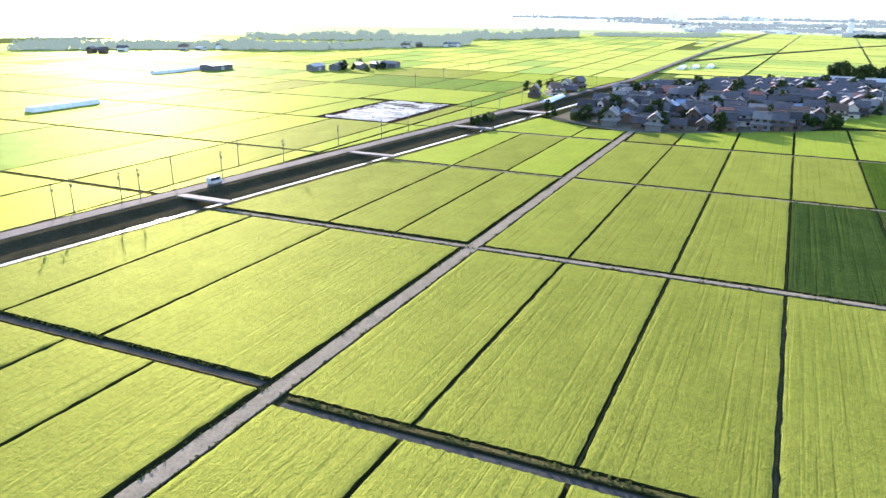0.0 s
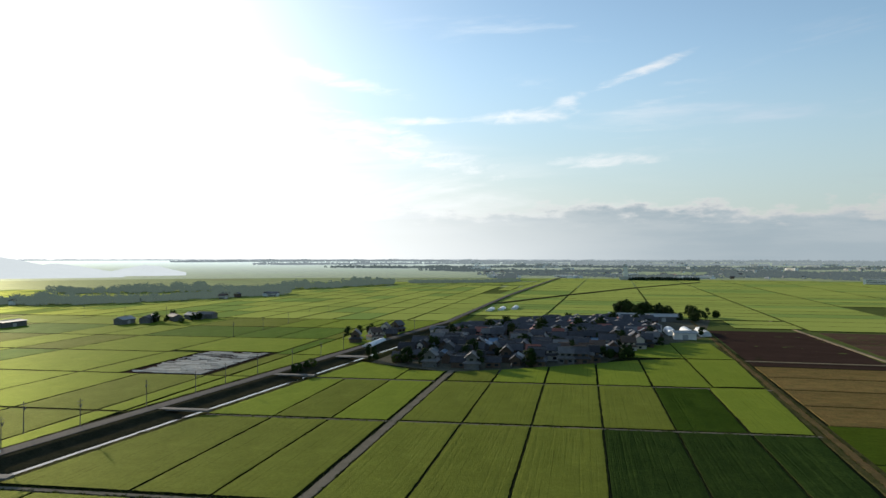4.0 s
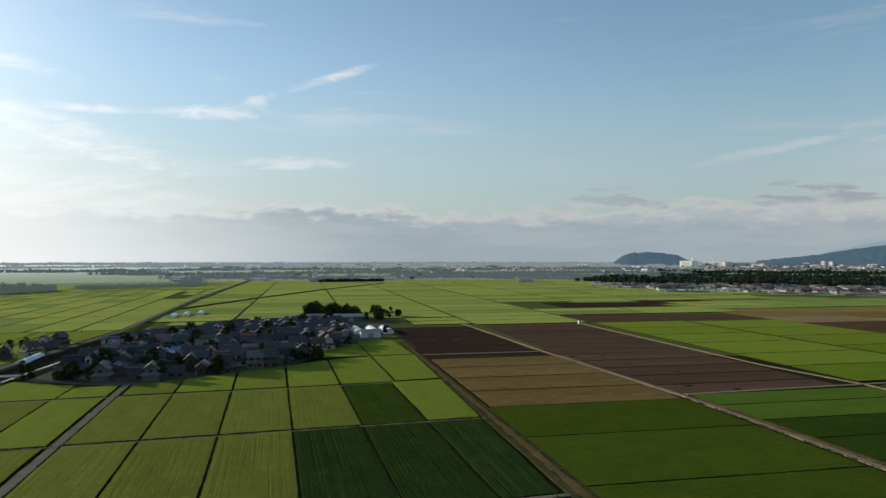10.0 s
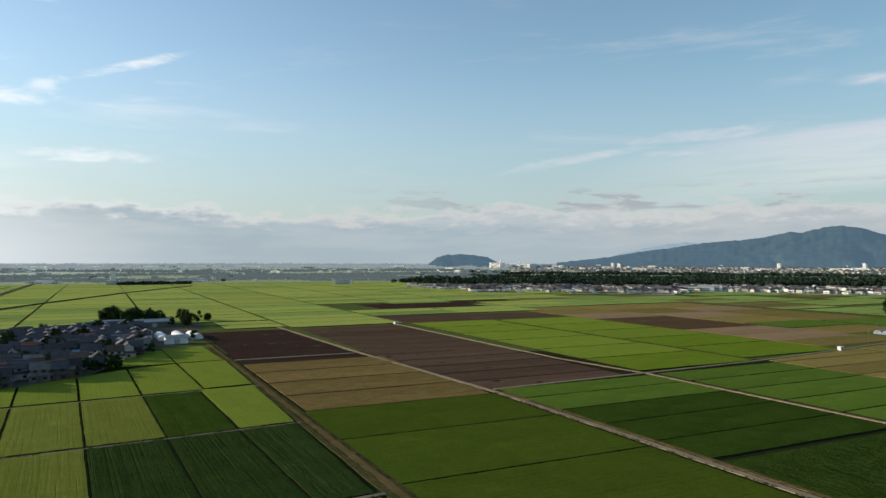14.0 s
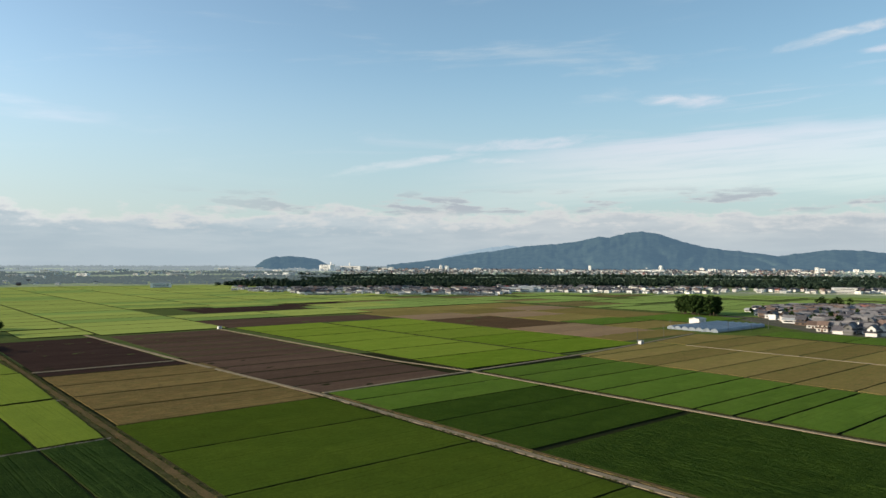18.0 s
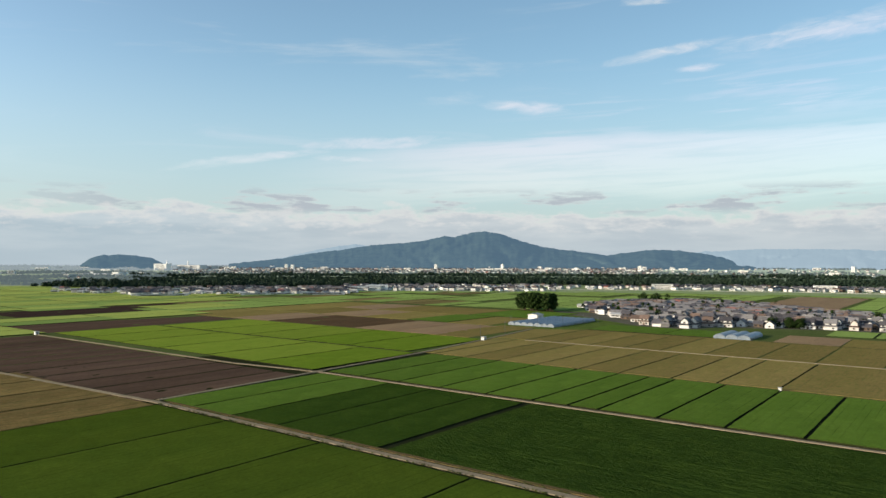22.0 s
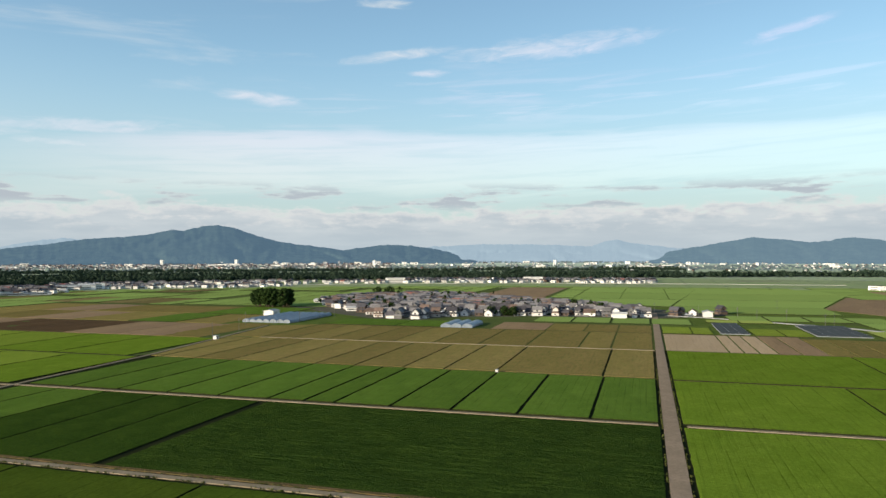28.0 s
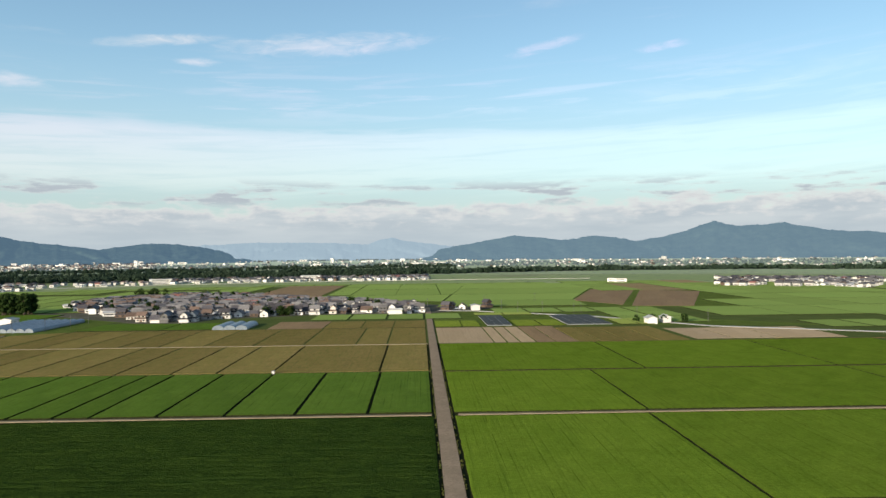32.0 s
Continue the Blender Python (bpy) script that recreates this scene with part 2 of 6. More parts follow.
# ---- materials ----
def material(name, colors, scale=1.0, rough=0.75, bump=0.0, bump_scale=None, metal=0.0, fine=8.0, stretch=(1, 1, 1), rows=None, sheen=0.0, island=0.0, per_object=0.0, spec=0.3, grain=0.0, drill=0.0, gloss=0.0):
    """colors: two or three tones mixed by noise at two scales. stretch scales the object's own axes. rows: (spacing across in metres, depth, tone)."""
    m = bpy.data.materials.new(name)
    m.use_nodes = True
    k = Nodes(m.node_tree)
    at = k.add("ShaderNodeTexCoord").outputs["Object"]
    vec = k.add("ShaderNodeMapping", i_Vector=at, i_Scale=stretch).outputs[0]
    big = k.noise(vec, scale, 3.0)
    small = k.noise(vec, scale * fine, 4.0, 0.65)
    c = k.mix(k.span(big, 0.33, 0.67), colors[0], colors[1])
    c = k.mix(k.span(small, 0.35, 0.75, 0.0, 0.8), c, colors[2 % len(colors)])
    height = small
    if rows:
        gap, depth, tone = rows
        line = k.noise(k.add("ShaderNodeMapping", i_Vector=at, i_Scale=(0.012, 1.0 / gap, 0.2)).outputs[0], 1.0, 2.0, 0.7)
        line = k.span(line, 0.50, 0.72)
        c = k.mix(k.math("MULTIPLY", line, depth), c, tone)
        height = k.math("SUBTRACT", small, k.math("MULTIPLY", line, 0.5))
    if drill:
        # closely drilled rows, and the wider gaps that the planting machine leaves
        y_ = k.add("ShaderNodeSeparateXYZ", i_Vector=at).outputs[1]
        sway = k.math("MULTIPLY", k.noise(at, 0.25, 3.0), 0.35)
        y_ = k.math("ADD", y_, sway)
        row = k.math("SINE", k.math("MULTIPLY", y_, 2 * math.pi / drill))
        lane_ = k.math("ABSOLUTE", k.math("SUBTRACT", k.math("FRACT", k.math("DIVIDE", y_, 6.0 * drill)), 0.5))
        gaps = k.noise(k.add("ShaderNodeMapping", i_Vector=at, i_Scale=(0.03, 0.5, 1.0)).outputs[0], 1.0, 3.0, 0.7)
        lane_ = k.math("MULTIPLY", k.span(lane_, 0.02, 0.09, 1.0, 0.0), k.span(gaps, 0.46, 0.66, 0.08, 0.75))
        c = k.mix(1.0, c, k.xyz(*[k.math("ADD", 1.0, k.math("MULTIPLY", row, 0.06))] * 3), "MULTIPLY")
        c = k.mix(lane_, c, tuple(0.5 * x for x in colors[2]))
    if grain:
        tuft = k.noise(at, 1.1, 5.0, 0.78)
        patch = k.noise(at, 0.11, 3.0, 0.6)
        g = k.math("ADD", k.math("MULTIPLY", k.math("SUBTRACT", tuft, 0.5), 2.6 * grain), k.math("MULTIPLY", k.math("SUBTRACT", patch, 0.5), 1.2 * grain))
        c = k.mix(1.0, c, k.xyz(*[k.math("ADD", 1.0, g)] * 3), "MULTIPLY")
        height = k.math("ADD", height, k.math("MULTIPLY", tuft, 1.5))
    if island or per_object:
        rnd = k.add("ShaderNodeNewGeometry").outputs["Random Per Island"] if island else k.add("ShaderNodeObjectInfo").outputs["Random"]
        amount = island or per_object
        c = k.mix(1.0, c, k.xyz(*[k.math("ADD", 1.0 - amount, k.math("MULTIPLY", rnd, 2.0 * amount))] * 3), "MULTIPLY")
    b = k.add("ShaderNodeBsdfPrincipled", i_Base_Color=c, i_Roughness=rough, i_Metallic=metal)
    b.inputs["Specular IOR Level"].default_value = spec
    if sheen:
        b.inputs["Sheen Weight"].default_value = sheen
        b.inputs["Sheen Roughness"].default_value = 0.5
        b.inputs["Sheen Tint"].default_value = (*[min(1.0, x * 3) for x in colors[1]], 1)
    if bump:
        n = k.add("ShaderNodeBump", i_Height=height, i_Strength=bump, i_Distance=bump_scale or 0.2)
        k.tree.links.new(n.outputs[0], b.inputs["Normal"])
    out = b.outputs[0]
    if gloss:
        # the faint shine of leaf blades seen against the sun
        shine = k.add("ShaderNodeBsdfGlossy", i_Color=(*[min(1.0, 6.0 * x + 0.08) for x in colors[1]], 1), i_Roughness=0.56)
        if bump:
            k.tree.links.new(n.outputs[0], shine.inputs["Normal"])
        out = k.add("ShaderNodeMixShader", i_0=gloss, i_1=out, i_2=shine.outputs[0]).outputs[0]
    k.add("ShaderNodeOutputMaterial", i_Surface=out)
    return m


M = {
    "plain": None,
    # earth darkened to give the ditch and shade lines between plots
    "ground": material("dark_damp_earth", [(0.020, 0.023, 0.010), (0.028, 0.030, 0.013), (0.014, 0.017, 0.008)], 0.06, 0.95, 0.4, 0.1, fine=30, spec=0.0),
    "rice": material("ripening_rice", [(0.0998, 0.1176, 0.0184), (0.114, 0.1302, 0.0215), (0.0747, 0.0935, 0.0143)], 0.05, 0.8, 0.9, 0.14, fine=50, stretch=(0.8, 1, 1), per_object=0.07, spec=0.003, sheen=0.07, grain=0.42, drill=0.33, rows=(1.3, 0.18, (0.062, 0.078, 0.014)), gloss=0.018),
    "rice_light": material("light_rice", [(0.1098, 0.1449, 0.0171), (0.1266, 0.1575, 0.0196), (0.0806, 0.1155, 0.0122)], 0.05, 0.8, 0.8, 0.12, fine=50, stretch=(0.8, 1, 1), per_object=0.10, spec=0.003, sheen=0.07, grain=0.38, drill=0.33, rows=(1.3, 0.16, (0.07, 0.098, 0.012)), gloss=0.036),
    "rice_green": material("green_rice", [(0.0752, 0.1254, 0.0146), (0.0901, 0.1402, 0.0179), (0.0547, 0.0958, 0.0114)], 0.05, 0.8, 0.7, 0.10, fine=50, stretch=(0.8, 1, 1), per_object=0.12, spec=0.003, grain=0.46, drill=0.45, rows=(1.5, 0.16, (0.034, 0.058, 0.008)), gloss=0.022),
    "rice_fresh": material("fresh_green_rice", [(0.114, 0.1711, 0.015), (0.1331, 0.1874, 0.0183), (0.084, 0.1335, 0.0117)], 0.05, 0.8, 0.7, 0.10, fine=50, stretch=(0.8, 1, 1), per_object=0.08, spec=0.0, grain=0.46, drill=0.45, rows=(1.5, 0.16, (0.034, 0.058, 0.008)), gloss=0.012),
    "rice_deep": material("deep_green_rice", [(0.0514, 0.0781, 0.0087), (0.0625, 0.0878, 0.0099), (0.0382, 0.0605, 0.0076)], 0.05, 0.8, 0.7, 0.10, fine=50, stretch=(0.8, 1, 1), per_object=0.10, spec=0.0, grain=0.46, drill=0.45, rows=(1.5, 0.16, (0.034, 0.058, 0.008)), gloss=0.01),
    "rice_bright": material("bright_young_rice", [(0.1464, 0.2009, 0.0228), (0.168, 0.216, 0.0258), (0.114, 0.1642, 0.0182)], 0.05, 0.8, 0.7, 0.10, fine=50, stretch=(0.8, 1, 1), per_object=0.10, spec=0.0, grain=0.28, drill=0.45, gloss=0.02),
    "soy": material("bean_leaves", [(0.0306, 0.0562, 0.0078), (0.0383, 0.0654, 0.0092), (0.0204, 0.0399, 0.0066)], 0.08, 0.8, 1.0, 0.25, fine=24, stretch=(0.8, 1, 1), rows=(0.8, 0.25, (0.018, 0.034, 0.004)), per_object=0.10, spec=0.0, grain=0.42, gloss=0.008),
    "soy_green": material("deep_green_bean_leaves", [(0.026, 0.047, 0.008), (0.033, 0.056, 0.009), (0.016, 0.030, 0.006)], 0.08, 0.8, 1.0, 0.25, fine=24, stretch=(0.8, 1, 1), rows=(0.8, 0.2, (0.014, 0.026, 0.004)), per_object=0.05, spec=0.0, grain=0.6, gloss=0.006),
    "soy_dark": material("dark_bean_leaves", [(0.0243, 0.045, 0.0111), (0.0308, 0.0533, 0.0127), (0.0163, 0.0316, 0.0079)], 0.08, 0.8, 1.0, 0.3, fine=16, stretch=(1.2, 1, 1), rows=(0.8, 0.3, (0.012, 0.023, 0.003)), per_object=0.14, spec=0.0, grain=0.5, gloss=0.006),
    "soil_dark": material("ploughed_dark_soil", [(0.0831, 0.053, 0.0364), (0.1055, 0.0677, 0.0455), (0.0628, 0.0412, 0.0292)], 0.06, 0.95, 0.7, 0.2, fine=25, stretch=(0.3, 1, 1), rows=(1.4, 0.3, (0.042, 0.029, 0.024)), per_object=0.16, spec=0.0, grain=0.25),
    "soil_pale": material("dry_pale_soil", [(0.400, 0.285, 0.160), (0.450, 0.325, 0.190), (0.330, 0.236, 0.135)], 0.05, 0.95, 0.5, 0.15, fine=20, stretch=(0.2, 1, 1), rows=(1.6, 0.3, (0.200, 0.144, 0.104)), per_object=0.10, spec=0.04),
    "stubble": material("stubble_with_regrowth", [(0.1966, 0.1472, 0.0475), (0.2221, 0.159, 0.0562), (0.1342, 0.1305, 0.0346)], 0.035, 0.9, 0.8, 0.12, fine=18, stretch=(0.3, 1, 1), rows=(1.2, 0.3, (0.096, 0.086, 0.034)), per_object=0.14, spec=0.0, grain=0.35),
    "stubble_brown": material("weathered_brown_stubble", [(0.1588, 0.1054, 0.0403), (0.1882, 0.1254, 0.047), (0.1011, 0.0928, 0.0314)], 0.035, 0.9, 0.8, 0.15, fine=18, stretch=(0.25, 1, 1), rows=(2.2, 0.45, (0.066, 0.050, 0.022)), per_object=0.12, spec=0.0, grain=0.6),
    "stubble_tan": material("tan_cut_stubble", [(0.260, 0.170, 0.088), (0.225, 0.142, 0.076), (0.175, 0.122, 0.058)], 0.03, 0.9, 0.6, 0.2, fine=20, stretch=(0.3, 1, 1), rows=(1.8, 0.4, (0.126, 0.084, 0.042)), per_object=0.10, spec=0.04),
    "dirt": material("packed_grey_dirt", [(0.162, 0.1431, 0.1107), (0.2025, 0.1782, 0.1404), (0.108, 0.1026, 0.0702)], 0.25, 0.95, 0.4, 0.05, fine=10, spec=0.0, grain=0.2),
    "yard": material("yard_earth_and_gravel", [(0.1, 0.0925, 0.07), (0.1313, 0.1187, 0.0938), (0.0625, 0.07, 0.0375)], 0.06, 0.95, 0.4, 0.05, fine=12, spec=0.0),
    "gravel": material("pale_gravel_track", [(0.235, 0.188, 0.122), (0.285, 0.232, 0.155), (0.165, 0.138, 0.088)], 0.15, 0.95, 0.4, 0.05, fine=12, spec=0.0),
    "bund": material("bund_grass_and_earth", [(0.052, 0.056, 0.020), (0.085, 0.070, 0.032), (0.036, 0.040, 0.015)], 0.25, 0.9, 0.8, 0.2, fine=9, spec=0.0, grain=0.4),
    "bund_brown": material("dry_grass_verge", [(0.150, 0.098, 0.048), (0.112, 0.084, 0.036), (0.066, 0.064, 0.024)], 0.2, 0.9, 0.8, 0.25, fine=9, spec=0.0, grain=0.4),
    "mud": material("grey_ditch_mud", [(0.040, 0.043, 0.040), (0.055, 0.057, 0.052), (0.028, 0.031, 0.028)], 0.3, 0.9, 0.3, 0.03, spec=0.0),
    # crop sides coloured dark for the shade in the gaps between plots
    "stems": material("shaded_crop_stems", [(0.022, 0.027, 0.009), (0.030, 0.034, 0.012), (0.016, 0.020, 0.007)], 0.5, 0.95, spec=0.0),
    "grass": material("rough_meadow_grass", [(0.0806, 0.1148, 0.0234), (0.104, 0.135, 0.0312), (0.065, 0.0837, 0.0208)], 0.08, 0.9, 0.8, 0.2, fine=14, spec=0.0, grain=0.4, gloss=0.01),
    "soil_brown": material("dry_brown_ploughed_soil", [(0.088, 0.056, 0.030), (0.104, 0.066, 0.036), (0.066, 0.044, 0.024)], 0.06, 0.95, 0.7, 0.2, fine=25, stretch=(0.3, 1, 1), rows=(1.4, 0.3, (0.050, 0.033, 0.020)), per_object=0.10, spec=0.0, grain=0.25),
    "soil_black": material("dark_moist_ploughed_soil", [(0.040, 0.025, 0.020), (0.050, 0.032, 0.025), (0.028, 0.018, 0.015)], 0.06, 0.95, 0.7, 0.2, fine=25, stretch=(0.3, 1, 1), rows=(1.4, 0.3, (0.020, 0.014, 0.012)), per_object=0.10, spec=0.0, grain=0.25),
    "rough_green": material("rough_green_bunds_and_ditches", [(0.075, 0.099, 0.03), (0.096, 0.117, 0.036), (0.054, 0.069, 0.0225)], 0.05, 0.95, 0.4, 0.1, fine=20, spec=0.0),
    "concrete_pale": material("sunbleached_concrete_road", [(0.40, 0.385, 0.345), (0.46, 0.44, 0.40), (0.33, 0.315, 0.28)], 0.2, 0.9, 0.2, 0.02, spec=0.02),
    "asphalt": material("worn_asphalt", [(0.0806, 0.0775, 0.0744), (0.1023, 0.0961, 0.0899), (0.062, 0.0608, 0.0589)], 0.12, 0.9, 0.2, 0.02, fine=15, spec=0.02),
    "road_pink": material("old_reddish_concrete_road", [(0.255, 0.190, 0.128), (0.300, 0.226, 0.154), (0.190, 0.144, 0.098)], 0.12, 0.95, 0.2, 0.02, fine=12, spec=0.0, grain=0.15),
    "concrete": material("weathered_concrete", [(0.155, 0.1488, 0.1333), (0.186, 0.1767, 0.1612), (0.1178, 0.1116, 0.1023)], 0.3, 0.9, 0.3, 0.03, spec=0.05),
    "water": material("still_canal_water", [(0.012, 0.014, 0.014), (0.02, 0.022, 0.02)], 0.05, 0.12, 0.05, 0.02, spec=0.5),
    # weeds tinted dark, standing for the shade on the canal slope
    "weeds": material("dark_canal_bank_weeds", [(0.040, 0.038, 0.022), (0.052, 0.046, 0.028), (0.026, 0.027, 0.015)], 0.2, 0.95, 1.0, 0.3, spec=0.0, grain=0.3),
}


def plain_material(glow):
    """Far paddies as a patchwork of plots in many greens, with darker bunds."""
    m = bpy.data.materials.new("far_patchwork_of_paddies")
    m.use_nodes = True
    k = Nodes(m.node_tree)
    at = k.add("ShaderNodeTexCoord").outputs["Object"]
    vec = k.add("ShaderNodeMapping", i_Vector=at, i_Rotation=(0, 0, radians(-63.3))).outputs[0]
    cell = k.add("ShaderNodeTexBrick", i_Vector=vec, i_Scale=0.01, i_Color1=(0.155, 0.192, 0.070, 1), i_Color2=(0.185, 0.215, 0.080, 1), i_Mortar=(0.05, 0.06, 0.03, 1))
    cell.inputs["Mortar Size"].default_value, cell.inputs["Brick Width"].default_value, cell.inputs["Row Height"].default_value = 0.03, 1.3, 0.45
    c = k.mix(k.span(k.noise(at, 0.0022, 3.0), 0.5, 0.62, 0.0, 0.7), cell.outputs[0], (0.140, 0.190, 0.05))
    c = k.mix(k.span(k.noise(at, 0.004, 3.0), 0.60, 0.68, 0.0, 0.6), c, (0.115, 0.095, 0.05))
    b = k.add("ShaderNodeBsdfPrincipled", i_Base_Color=c, i_Roughness=0.9)
    b.inputs["Specular IOR Level"].default_value = 0.0
    # haze is put in as emission, growing with distance and towards the sun
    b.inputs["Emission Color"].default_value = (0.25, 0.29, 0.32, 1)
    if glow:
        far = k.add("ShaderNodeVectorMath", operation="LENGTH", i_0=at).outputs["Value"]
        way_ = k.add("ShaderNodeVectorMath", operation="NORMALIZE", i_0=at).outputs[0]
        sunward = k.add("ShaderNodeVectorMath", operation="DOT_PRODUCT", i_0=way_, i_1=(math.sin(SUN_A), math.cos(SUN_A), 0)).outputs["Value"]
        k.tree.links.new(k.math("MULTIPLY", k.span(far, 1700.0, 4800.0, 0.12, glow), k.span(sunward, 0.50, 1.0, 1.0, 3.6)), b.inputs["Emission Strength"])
    shine = k.add("ShaderNodeBsdfGlossy", i_Color=(0.85, 0.9, 0.6, 1), i_Roughness=0.56)
    k.add("ShaderNodeOutputMaterial", i_Surface=k.add("ShaderNodeMixShader", i_0=0.14, i_1=b.outputs[0], i_2=shine.outputs[0]).outputs[0])
    return m


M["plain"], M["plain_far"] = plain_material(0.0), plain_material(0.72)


# ---- helpers for meshes ----
def put(name, verts, faces, mat, parent=None, label="", smooth=False):
    me = bpy.data.meshes.new(name)
    me.from_pydata([tuple(v) for v in verts], [], [tuple(f) for f in faces])
    for m in (mat if isinstance(mat, (list, tuple)) else [mat]):
        me.materials.append(m)
    if smooth:
        me.polygons.foreach_set("use_smooth", [True] * len(me.polygons))
    me.update()
    ob = new(name, me)
    if parent is not None:
        ob.parent = parent
    if label:
        ob["label"] = label
    return ob


def again(ob, parent, x=0, y=0, z=0, rz=0.0, scale=None):
    """Another part on the same mesh."""
    o = bpy.data.objects.new(ob.name.split(".")[0], ob.data)
    scene.collection.objects.link(o)
    o.parent = parent
    o.location, o.rotation_euler = (x, y, z), (0, 0, rz)
    if scale:
        o.scale = scale
    return o


def boxes(*items):
    """Verts and faces of boxes (x0, x1, y0, y1, z0, z1)."""
    vs, fs = [], []
    for x0, x1, y0, y1, z0, z1 in items:
        n = len(vs)
        vs += [(x0, y0, z0), (x1, y0, z0), (x1, y1, z0), (x0, y1, z0), (x0, y0, z1), (x1, y0, z1), (x1, y1, z1), (x0, y1, z1)]
        fs += [(n, n + 3, n + 2, n + 1), (n + 4, n + 5, n + 6, n + 7), (n, n + 1, n + 5, n + 4), (n + 1, n + 2, n + 6, n + 5), (n + 2, n + 3, n + 7, n + 6), (n + 3, n, n + 4, n + 7)]
    return vs, fs


def axes(ox, oy, a, b):
    """A plan's own slanting axes: metres along a and along b (degrees) to the world."""
    ax, ay, bx, by = math.cos(radians(a)), math.sin(radians(a)), math.cos(radians(b)), math.sin(radians(b))
    return lambda u, v: (ox + ax * u + bx * v, oy + ay * u + by * v)


A = axes(3.8, 158.3, 65.63, -21.7)       # the fields on this side of the canal: u along the farm track
B = axes(211.1, -112.8, -26.3, 63.3)     # the fields about the straight village road: p along that road


def polar(a, d):
    return (d * math.sin(radians(a)), d * math.cos(radians(a)))


def strip(name, line, width, z, mat, thick=0.25, label="", category="", kind="structure", wobble=0.0, parent=None):
    """A low ribbon with vertical sides along a polyline of world points."""
    pts = [Vector((*p, 0)) for p in line]
    fine = []
    for a, b in zip(pts, pts[1:]):
        n = max(1, int((b - a).length / 6.0))
        fine += [a.lerp(b, i / n) for i in range(n)]
    fine.append(pts[-1])
    vs, fs = [], []
    for i, p in enumerate(fine):
        d = (fine[min(i + 1, len(fine) - 1)] - fine[max(i - 1, 0)]).normalized()
        side = Vector((d.y, -d.x, 0))
        w1 = width / 2 * (1 + wobble * (noise.noise(p * 0.23) + 0.6 * noise.noise(p * 0.7)))
        w2 = width / 2 * (1 + wobble * (noise.noise(p * 0.21 + Vector((9, 3, 1))) + 0.6 * noise.noise(p * 0.66 + Vector((4, 4, 0)))))
        l, r = p + side * w1, p - side * w2
        vs += [(l.x, l.y, z - thick), (l.x, l.y, z), (p.x, p.y, z + 0.03), (r.x, r.y, z), (r.x, r.y, z - thick)]
        if i:
            k = 5 * i
            fs += [(k - 5 + j, k - 4 + j, k + 1 + j, k + j) for j in range(4)]
    fs += [(0, 1, 2, 3, 4)[::-1], tuple(len(vs) - 5 + j for j in range(5))]
    ob = put(name, vs, fs, mat, parent)
    return tagged(ob, label, category, kind=kind)


CROPS = {
    "rice": ("rice", 0.6, "yellow-green ripening rice in a flat paddy between bunds", "rice field"),
    "rice_light": ("rice_light", 0.6, "bright yellow-green rice in a flat paddy plot", "rice field"),
    "rice_fresh": ("rice_fresh", 0.55, "fresh bright green rice in a wide flat paddy plot", "rice field"),
    "rice_bright": ("rice_bright", 0.55, "bright yellow-green young rice in a wide plot", "rice field"),
    "rice_deep": ("rice_deep", 0.55, "deep green rice in a large flat paddy", "rice field"),
    "rice_green": ("rice_green", 0.55, "mid-green rice in a flat paddy plot beside a ditch", "rice field"),
    "soy": ("soy", 0.5, "dark green leafy bean crop planted in rows", "bean field"),
    "soy_green": ("soy_green", 0.5, "wide deep green bean field with leafy tufts", "bean field"),
    "soy_dark": ("soy_dark", 0.5, "very dark green bean crop in dotted rows", "bean field"),
    "soil_dark": ("soil_dark", 0.12, "freshly ploughed dark brown bare soil plot", "ploughed field"),
    "soil_brown": ("soil_brown", 0.12, "dry brown ploughed soil between cut fields", "ploughed field"),
    "soil_black": ("soil_black", 0.12, "moist almost black-brown ploughed soil plot", "ploughed field"),
    "soil_pale": ("soil_pale", 0.12, "dry pale beige bare soil plot with furrows", "bare field"),
    "stubble": ("stubble", 0.22, "olive-brown harvested stubble with green regrowth", "stubble field"),
    "stubble_brown": ("stubble_brown", 0.22, "rusty brown weathered stubble with green patches", "stubble field"),
    "stubble_tan": ("stubble_tan", 0.22, "tan cut stubble plot in dry straw colour", "stubble field"),
}
FIELD_NAMES = {"rice": "rice_field", "rice_light": "rice_field", "rice_green": "rice_field", "rice_fresh": "rice_field", "rice_deep": "rice_field", "rice_bright": "rice_field", "soy": "bean_field", "soy_dark": "bean_field", "soy_green": "bean_field", "soil_dark": "ploughed_field", "soil_black": "ploughed_field", "soil_brown": "ploughed_field",
               "soil_pale": "bare_field", "stubble": "stubble_field", "stubble_tan": "stubble_field", "stubble_brown": "stubble_field"}
plot_rng = np.random.default_rng(5)


